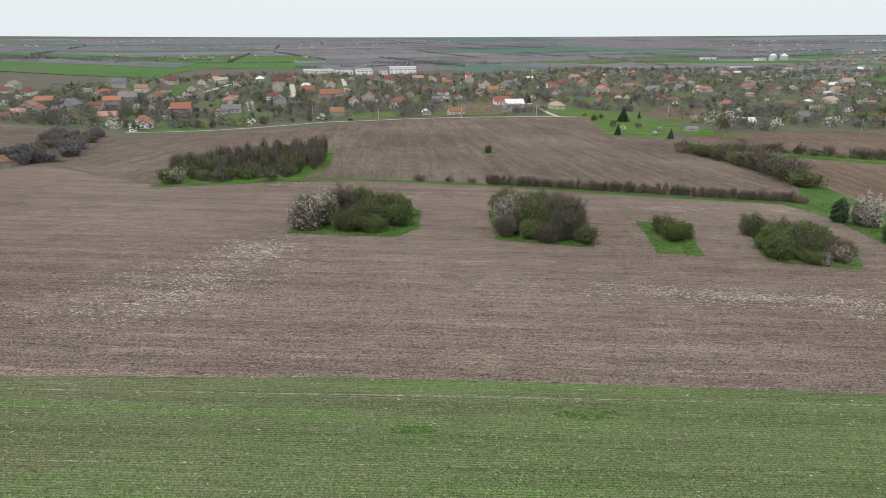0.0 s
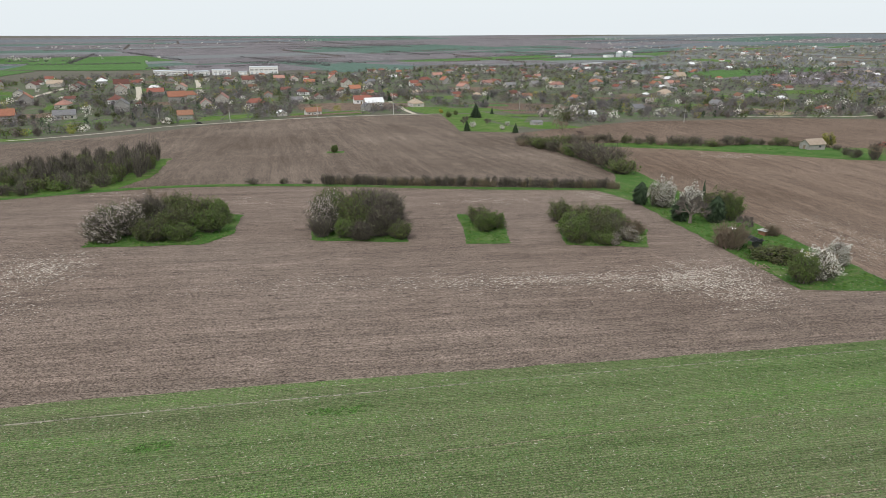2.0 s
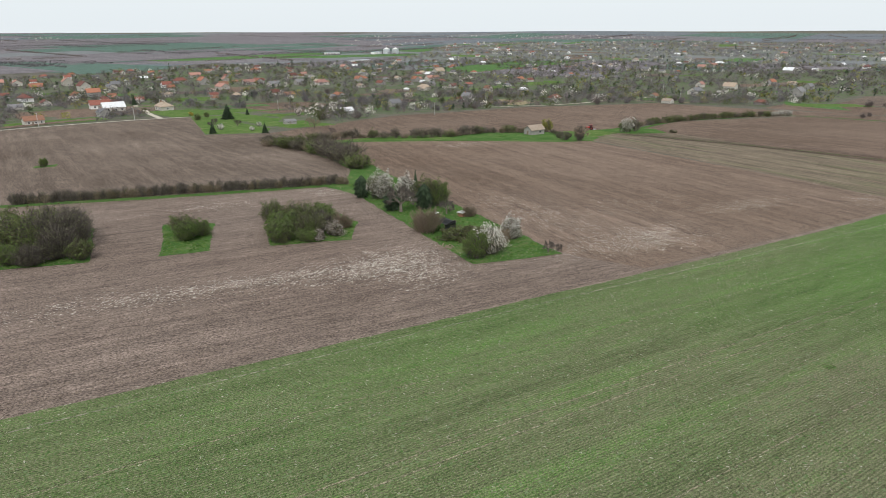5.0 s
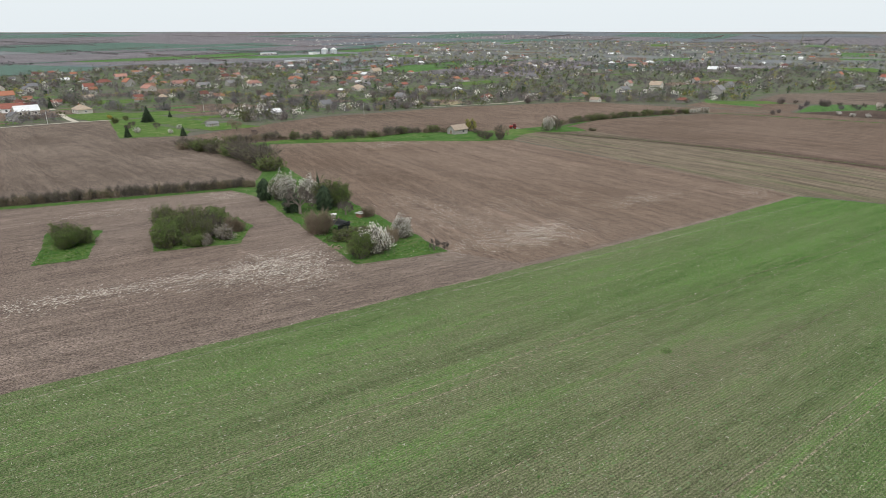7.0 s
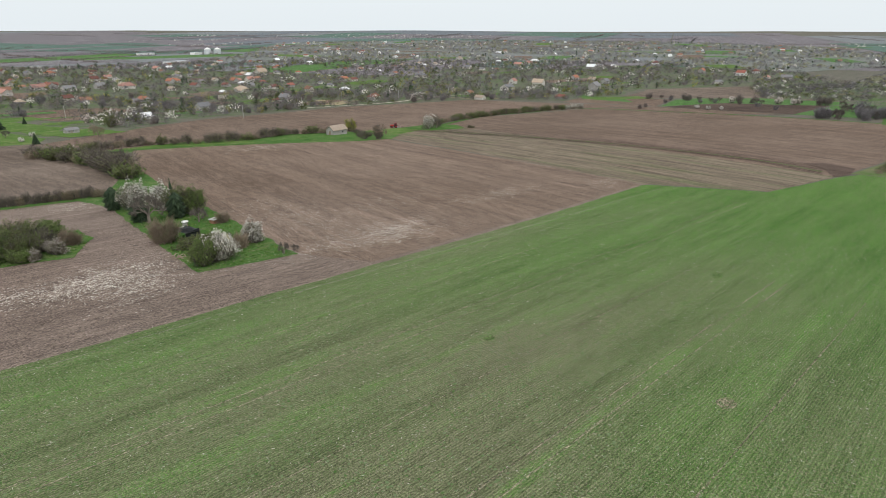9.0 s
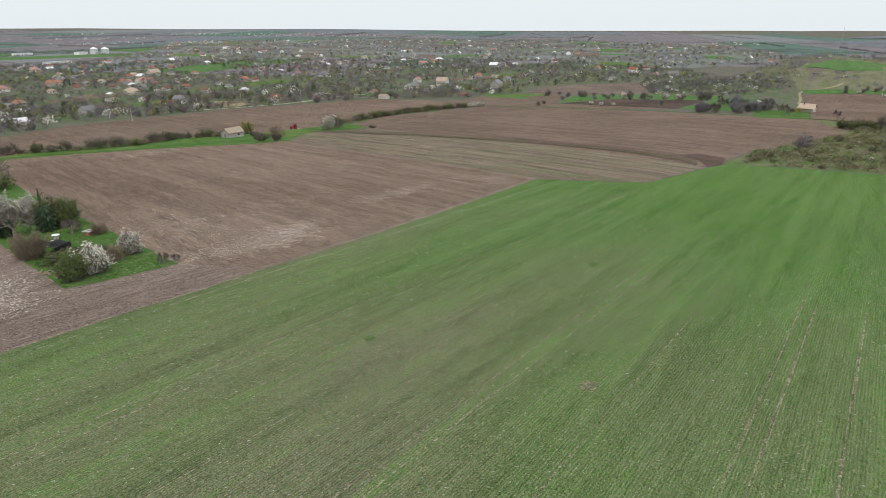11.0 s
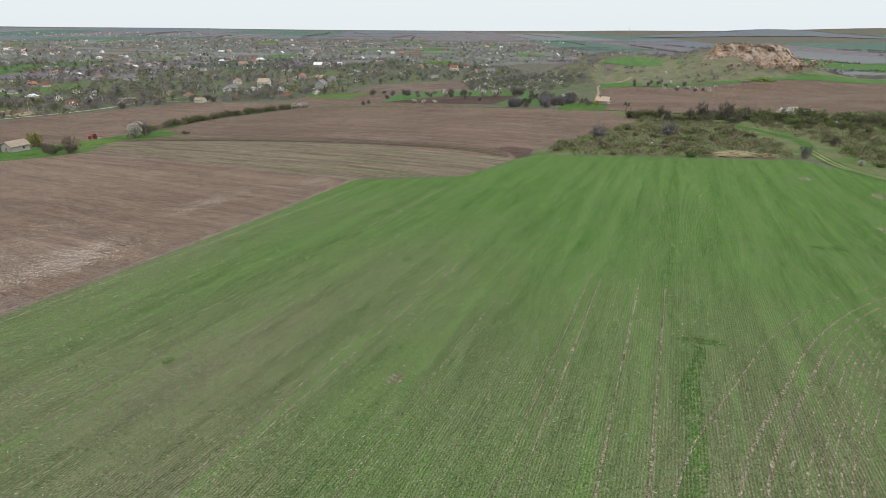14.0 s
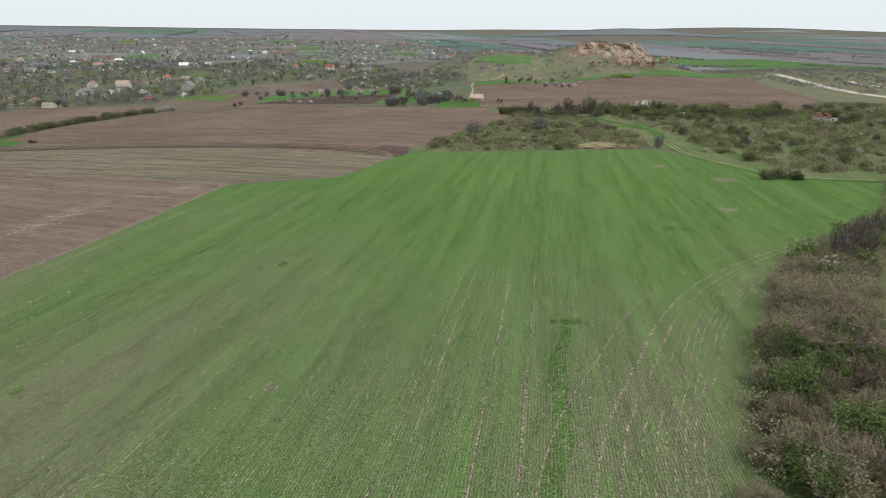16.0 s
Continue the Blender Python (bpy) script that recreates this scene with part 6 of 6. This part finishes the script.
def pole(x, y, h=8.5):
    if "pole" not in made_plants:
        top = thing("utility_pole", "grey concrete power pole with a crossarm", "pole", "power poles")
        part("shaft", tube(bmesh.new(), (0, 0, -0.8), (0, 0, 8.5), 0.2, 0.12, 8), CONCRETE, top)
        part("crossarm", boxed(-0.9, -0.06, 7.9, 0.9, 0.06, 8.05, 0.01), WOOD, top)
        for q in (-0.8, 0.0, 0.8):
            part("insulator", tube(bmesh.new(), (q, 0, 8.05), (q, 0, 8.28), 0.06, 0.04, 6), WHITE, top)
        made_plants["pole"] = top
        top.matrix_basis = pose(x, y, ground(x, y), 0, 0, 30)
    else:
        copy_thing(made_plants["pole"], pose(x, y, ground(x, y), 0, 0, random.uniform(0, 90)))


for x, y in ((356, 447), (415, 467), (473, 450), (592, 447), (697, 552), (541, 445), (-40, 455), (20, 458), (75, 459), (-100, 520), (180, 480), (260, 375), (420, 430), (560, 400), (690, 380), (620, 470)):
    pole(x, y)


# ---- small buildings and things ----
def hut():
    """A stone field hut under old tan tiles."""
    top = thing("stone_hut", "small plastered field hut with an old tan tiled roof", "hut")
    part("wall", gable_bm(7.5, 4.6, 2.3, 1.7), GREYWALL, top)
    part("roof", roof_bm(7.5, 4.6, 2.3, 1.7, 0, 0.35, 0.14), ROOFS["t"], top)
    part("door", boxed(-3.81, -0.5, 0, -3.753, 0.5, 1.9), WOOD, top)
    part("window", boxed(0.8, -2.36, 1.0, 1.6, -2.303, 1.7), GLASS, top)
    top.matrix_basis = pose(233.7, 234.6, ground(233.7, 234.6), 0, 0, 5) @ Matrix.Diagonal((1.2, 1.2, 1.15, 1))


hut()
top = thing("field_shed", "low brick shed with a rusty tiled roof", "shed")
part("wall", gable_bm(7, 5, 1.8, 1.5), GREYWALL, top)
part("roof", roof_bm(7, 5, 1.8, 1.5, 0, 0.35, 0.14), ROOFS["b"], top)
top.matrix_basis = pose(-133, 186, ground(-133, 186), 0, 0, 60)

top = thing("orchard_house", "orchard house with a tan tiled roof and open porch", "house")
part("wall", gable_bm(9, 6.5, 2.7, 2.3), PLASTER, top)
part("roof", roof_bm(9, 8.5, 2.7, 2.6, 0, 0.5, 0.16), ROOFS["t"], top)
part("chimney", boxed(1.5, 0.6, 4.0, 2.1, 1.2, 6.4, 0.03), ROOFS["b"], top)
for q in (-1.4, 1.4):
    part("window", boxed(-4.56, q - 0.5, 0.9, -4.503, q + 0.5, 2.0), GLASS, top)
for q in (-4.2, -1.5, 1.5, 4.2):
    part("post", boxed(q - 0.1, -4.1, -0.5, q + 0.1, -3.9, 2.65), WOOD, top)
part("door", boxed(-0.5, -3.31, 0, 0.5, -3.253, 2.0), WOOD, top)
top.matrix_basis = pose(516, 18, ground(516, 18), 0, 0, 80)
plant("yellow", 510, 22, 1.2, 1.4)


def ruin(x, y):
    """A roofless-cornered house of broken walls with a sagging tiled roof."""
    top = thing("ruined_house", "ruined pale house with a collapsing tiled roof", "ruin")
    r = random.Random(3)
    for name, a in (("front_wall", (-4, -3, 4, -2.6)), ("back_wall", (-4, 2.6, 4, 3)), ("side_wall", (-4, -2.597, -3.6, 2.597)), ("side_wall", (3.6, -2.597, 4, 2.597))):
        bm = boxed(a[0], a[1], -0.6, a[2], a[3], 2.4)
        bmesh.ops.subdivide_edges(bm, edges=bm.edges[:], cuts=4, use_grid_fill=True)
        for v in bm.verts:
            if v.co.z > 1.2:
                v.co.z -= r.uniform(0, 0.9) * (v.co.z - 1.2)
        part(name, bm, PLASTER, top)
    for s in (-1, 1):
        bm = bmesh.new()
        n = 7
        g = [[bm.verts.new((-4.3 + 8.6 * i / n, s * (3.3 - 3.3 * j / 4), 2.2 + 2.0 * j / 4 - 0.5 * math.sin(i * 0.9) ** 2 * (j / 4) - r.uniform(0, 0.25))) for j in range(5)] for i in range(n + 1)]
        for i in range(n):
            for j in range(4):
                if r.random() > 0.22:
                    bm.faces.new((g[i][j], g[i + 1][j], g[i + 1][j + 1], g[i][j + 1]))
        bmesh.ops.solidify(bm, geom=bm.faces[:], thickness=0.12)
        part("roof_slope", bm, ROOFS["b"] if s > 0 else ROOFS["r"], top)
    for i in range(5):
        part("rafter", tube(bmesh.new(), (-3.4 + 1.7 * i, -2.9, 2.2), (-3.4 + 1.7 * i, 0, 3.9), 0.08, 0.08, 5), WOOD, top)
    # Black slab on the solid wall stands for the darkness inside a window opening.
    part("window_hole", boxed(-4.05, -0.6, 0.8, -4.003, 0.5, 1.8), BLACK, top)
    top.matrix_basis = pose(x, y, ground(x, y), 0, 0, 25) @ Matrix.Diagonal((1.15, 1.15, 1.15, 1))


ruin(399, -176)
plant("dull", 398, -189, 1.3, 1.1)
plant("dull", 406, -183, 1.0, 1.0)


def tractor(x, y, turn):
    top = thing("tractor", "red farm tractor working at the field edge", "tractor")
    part("hood", boxed(0.2, -0.45, 0.9, 2.3, 0.45, 1.75, 0.12), RED, top)
    part("cab", boxed(-1.2, -0.75, 1.1, 0.2, 0.75, 2.5, 0.1), GLASS, top)
    part("cab_roof", boxed(-1.35, -0.85, 2.503, 0.3, 0.85, 2.68, 0.06), RED, top)
    for px, r, w in ((-0.6, 0.85, 0.5), (1.7, 0.55, 0.35)):
        for s in (-1, 1):
            wheel = part("wheel", tube(bmesh.new(), (px, s * 0.8, r), (px, s * (0.8 + w), r), r, r, 18), RUBBER, top)
            part("rim", tube(bmesh.new(), (px, s * (0.8 + w), r), (px, s * (0.84 + w), r), r * 0.55, r * 0.5, 14), RED, wheel)
    for s in (-0.75, 0.75):
        part("fender", boxed(-1.5, s - 0.3, 1.73, 0.2, s + 0.3, 1.83, 0.03), RED, top)
    part("exhaust", tube(bmesh.new(), (1.2, 0.2, 1.7), (1.2, 0.2, 2.7), 0.06, 0.06, 8), BLACK, top)
    part("plough_beam", boxed(-3.6, -0.12, 0.7, -1.2, 0.12, 0.9, 0.03), RED, top)
    for i in range(3):
        part("ploughshare", boxed(-3.5 + 0.8 * i, -0.5 + 0.4 * i, 0.02, -3.1 + 0.8 * i, -0.3 + 0.4 * i, 0.75, 0.04), STEEL, top)
    top.matrix_basis = pose(x, y, ground(x, y) + 0.05, 0, 0, turn)


tractor(277, 239, 150)


def car(x, y, turn, paint, label):
    top = thing("car", label, "car", "parked cars")
    bm = bmesh.new()
    prof = [(-2.1, 0.35), (2.1, 0.35), (2.1, 0.75), (1.2, 0.9), (0.6, 1.4), (-1.2, 1.42), (-1.9, 0.95), (-2.1, 0.9)]
    l = [bm.verts.new((a, -0.82, b)) for a, b in prof]
    r = [bm.verts.new((a, 0.82, b)) for a, b in prof]
    bm.faces.new(l)
    bm.faces.new(r[::-1])
    for i in range(len(prof)):
        j = (i + 1) % len(prof)
        bm.faces.new((l[j], l[i], r[i], r[j]))
    part("body", bm, paint, top)
    for s in (-1, 1):
        part("side_window", boxed(-1.3, s * 0.823 - 0.01, 0.95, 0.6, s * 0.823 + 0.01, 1.32), GLASS, top)
        for q in (-1.3, 1.3):
            part("wheel", tube(bmesh.new(), (q, s * 0.65, 0.32), (q, s * 0.86, 0.32), 0.32, 0.32, 14), RUBBER, top)
    top.matrix_basis = pose(x, y, ground(x, y) + 0.1, 0, 0, turn)


car(-168, 350, 40, WHITE, "white car parked on the village edge")
car(532, 436, 10, WHITE, "white car parked beside a small house")
car(-60, 452, 10, BLACK, "dark car on the dirt road")

# vineyard posts behind the village edge
first = thing("vineyard_post", "grey wooden vineyard post in grass", "post", "vineyard posts")
part("shaft", boxed(-0.08, -0.08, -0.3, 0.08, 0.08, 1.8, 0.01), WOOD, first)
part("tie", boxed(-0.1, -0.1, 1.3, 0.1, 0.1, 1.36), STEEL, first)
spot = [(-166 + 6.5 * i + 0.12 * j * 5, 440 + 5 * j) for i in range(4) for j in range(14)]
first.matrix_basis = pose(*spot[0], ground(*spot[0]))
for p in spot[1:]:
    copy_thing(first, pose(*p, ground(*p), 0, 0, random.uniform(-8, 8)))

# ---- the garden strip's own things ----
gz = ground(91, 93)
top = thing("garden_shelter", "lean-to shelter hung with black plastic sheet", "shelter")
for q in ((-1.4, -1.0, 1.5), (1.4, -1.0, 1.3), (-1.4, 1.0, 1.9), (1.4, 1.0, 1.8)):
    part("post", tube(bmesh.new(), (q[0], q[1], -0.3), q, 0.06, 0.05, 6), WOOD, top)
bm = bmesh.new()
g = [[bm.verts.new((-1.7 + 3.4 * i / 6, -1.3 + 2.6 * j / 5, 1.5 + 0.4 * j / 5 - 0.18 * math.sin(i * 1.1) * math.sin(j * 0.8) - 0.08 * i)) for j in range(6)] for i in range(7)]
for i in range(6):
    for j in range(5):
        bm.faces.new((g[i][j], g[i + 1][j], g[i + 1][j + 1], g[i][j + 1]))
bmesh.ops.solidify(bm, geom=bm.faces[:], thickness=0.03)
part("sheet_roof", bm, BLACK, top)
part("sheet_side", boxed(-1.5, -1.08, 0.1, 1.3, -1.02, 1.45, 0.01), BLACK, top)
top.matrix_basis = pose(91, 92.5, ground(91, 92.5), 0, 0, 25) @ Matrix.Diagonal((1.35, 1.35, 1.25, 1))
top = thing("water_barrel", "round white lidded water barrel", "barrel")
part("drum", tube(bmesh.new(), (0, 0, -0.1), (0, 0, 0.9), 0.5, 0.52, 16), GREYWALL, top)
part("lid", tube(bmesh.new(), (0, 0, 0.903), (0, 0, 0.98), 0.75, 0.7, 16), WHITE, top)
top.matrix_basis = pose(95.5, 103.5, ground(95.5, 103.5))
top = thing("brick_well", "square brick well with a pale slab", "well")
part("wall", boxed(-0.7, -0.7, -0.3, 0.7, 0.7, 1.0, 0.03), ROOFS["b"], top)
part("slab", boxed(-0.95, -0.85, 1.003, 0.95, 0.85, 1.12, 0.02), CONCRETE, top)
top.matrix_basis = pose(100.5, 100.5, ground(100.5, 100.5), 0, 0, 20)
top = thing("garden_table", "rough concrete garden table", "table")
part("tabletop", boxed(-1.1, -0.6, 0.7, 1.1, 0.6, 0.8, 0.02), CONCRETE, top)
for q in (-0.8, 0.8):
    part("leg", boxed(q - 0.12, -0.4, -0.2, q + 0.12, 0.4, 0.697, 0.02), CONCRETE, top)
top.matrix_basis = pose(92.5, 99, ground(92.5, 99), 0, 0, 15)
first = thing("plank", "pale weathered plank on a wood heap", "plank", "wood heap")
part("board", boxed(-0.9, -0.1, 0, 0.9, 0.1, 0.06, 0.01), WOOD, first)
first.matrix_basis = pose(84, 80.5, ground(84, 80.5) + 0.1)
for i in range(13):
    copy_thing(first, pose(84 + random.gauss(0, 0.5), 80.5 + random.gauss(0, 0.5), ground(84, 80.5) + 0.12 + 0.07 * (i // 4), random.uniform(-8, 8), random.uniform(-8, 8), random.uniform(0, 180)))


def heap(name, x, y, a, b, h, turn, mat, label, category, seed):
    """A low uneven heap."""
    bm = bmesh.new()
    bmesh.ops.create_icosphere(bm, subdivisions=4, radius=1)
    for v in bm.verts:
        q = noise.fractal(v.co * 2.2 + Vector((seed, 0, 0)), 0.8, 2.0, 4) * 0.28
        v.co = Vector((v.co.x * a * (1 + q), v.co.y * b * (1 + q), max(-0.3, v.co.z * h * (1 + 1.6 * q))))
    me = bpy.data.meshes.new(name)
    bm.to_mesh(me)
    bm.free()
    me.materials.append(mat)
    tagged(new(name, me), label, category).matrix_basis = pose(x, y, ground(x, y), 0, 0, turn)


heap("straw_mound", 303, -55, 2.6, 9.5, 2.0, 16, DRYGRASS, "long pale heap of old straw", "heap", 1)
heap("straw_mound", 306, -66, 2.0, 4.0, 1.3, 16, DRYGRASS, "low pale heap of old straw", "heap", 4)
heap("grass_mound", 212, 234, 3.4, 2.6, 0.7, 20, GRASS, "low grassy mound near the hut", "mound", 7)
heap("earth_bank", 764, -112, 4, 11, 3.2, 0, MEADOW, "long grass-covered earth bunker", "bunker", 9)
first = thing("pallet_stack", "grey stack of timber beside the bunker", "timber")
part("stack", boxed(-1, -4, 0, 1, 4, 1.4, 0.05), WOOD, first)
part("cover", boxed(-1.1, -3, 1.403, 1.1, 3, 1.5, 0.02), GREYWALL, first)
first.matrix_basis = pose(758, -96, ground(758, -96))


# ---- quarry ----
def cliff():
    """A broken rock face cut into the hill, with rubble at its foot."""
    top = thing("quarry_face", "ochre and white broken quarry cliff", "cliff")
    bm = bmesh.new()
    nu, nv = 90, 22
    g = []
    for i in range(nu + 1):
        u = i / nu
        y = -54 - 98 * u
        drop = 1.0 - 0.75 * max(0.0, (u - 0.82) / 0.18) ** 0.8
        row = []
        for j in range(nv + 1):
            w = j / nv
            h = 21.0 * drop * min(1, 0.25 + u * 6)
            q = Vector((u * 9, w * 2.2, 4.0))
            f = noise.fractal(q, 0.9, 2.1, 6)
            k = noise.fractal(q * 2.7, 0.9, 2.1, 5)
            x = 808 + 16 * w + 7 * math.sin(u * 7) + 5.5 * f + 2.2 * k - 5 * (1 - w) ** 3
            row.append(bm.verts.new((x, y + 2.2 * k, -4 + h * w + 1.6 * k * w - (14 if j == 0 else 0))))
        for s, dz in ((10, -0.5), (40, -4)):
            row.append(bm.verts.new((row[-1].co.x + s, y, row[-1].co.z + dz)))
        g.append(row)
    for i in range(nu):
        for j in range(nv + 2):
            bm.faces.new((g[i][j], g[i][j + 1], g[i + 1][j + 1], g[i + 1][j]))
    part("rock_face", bm, ROCK, top)
    r = random.Random(4)
    for i in range(60):
        bm = bmesh.new()
        bmesh.ops.create_icosphere(bm, subdivisions=1, radius=1)
        s = r.uniform(0.8, 2.6)
        for v in bm.verts:
            v.co *= s * r.uniform(0.7, 1.15)
        y = -156 + r.gauss(0, 12) if i < 40 else r.uniform(-150, -45)
        x = 800 + r.gauss(0, 7)
        ob = part("boulder", bm, ROCK, top)
        ob.location = (x, y, max(ground(x, y), -3) + 0.3 * s + (r.uniform(0, 5) if i < 30 else 0))
    return top


cliff()
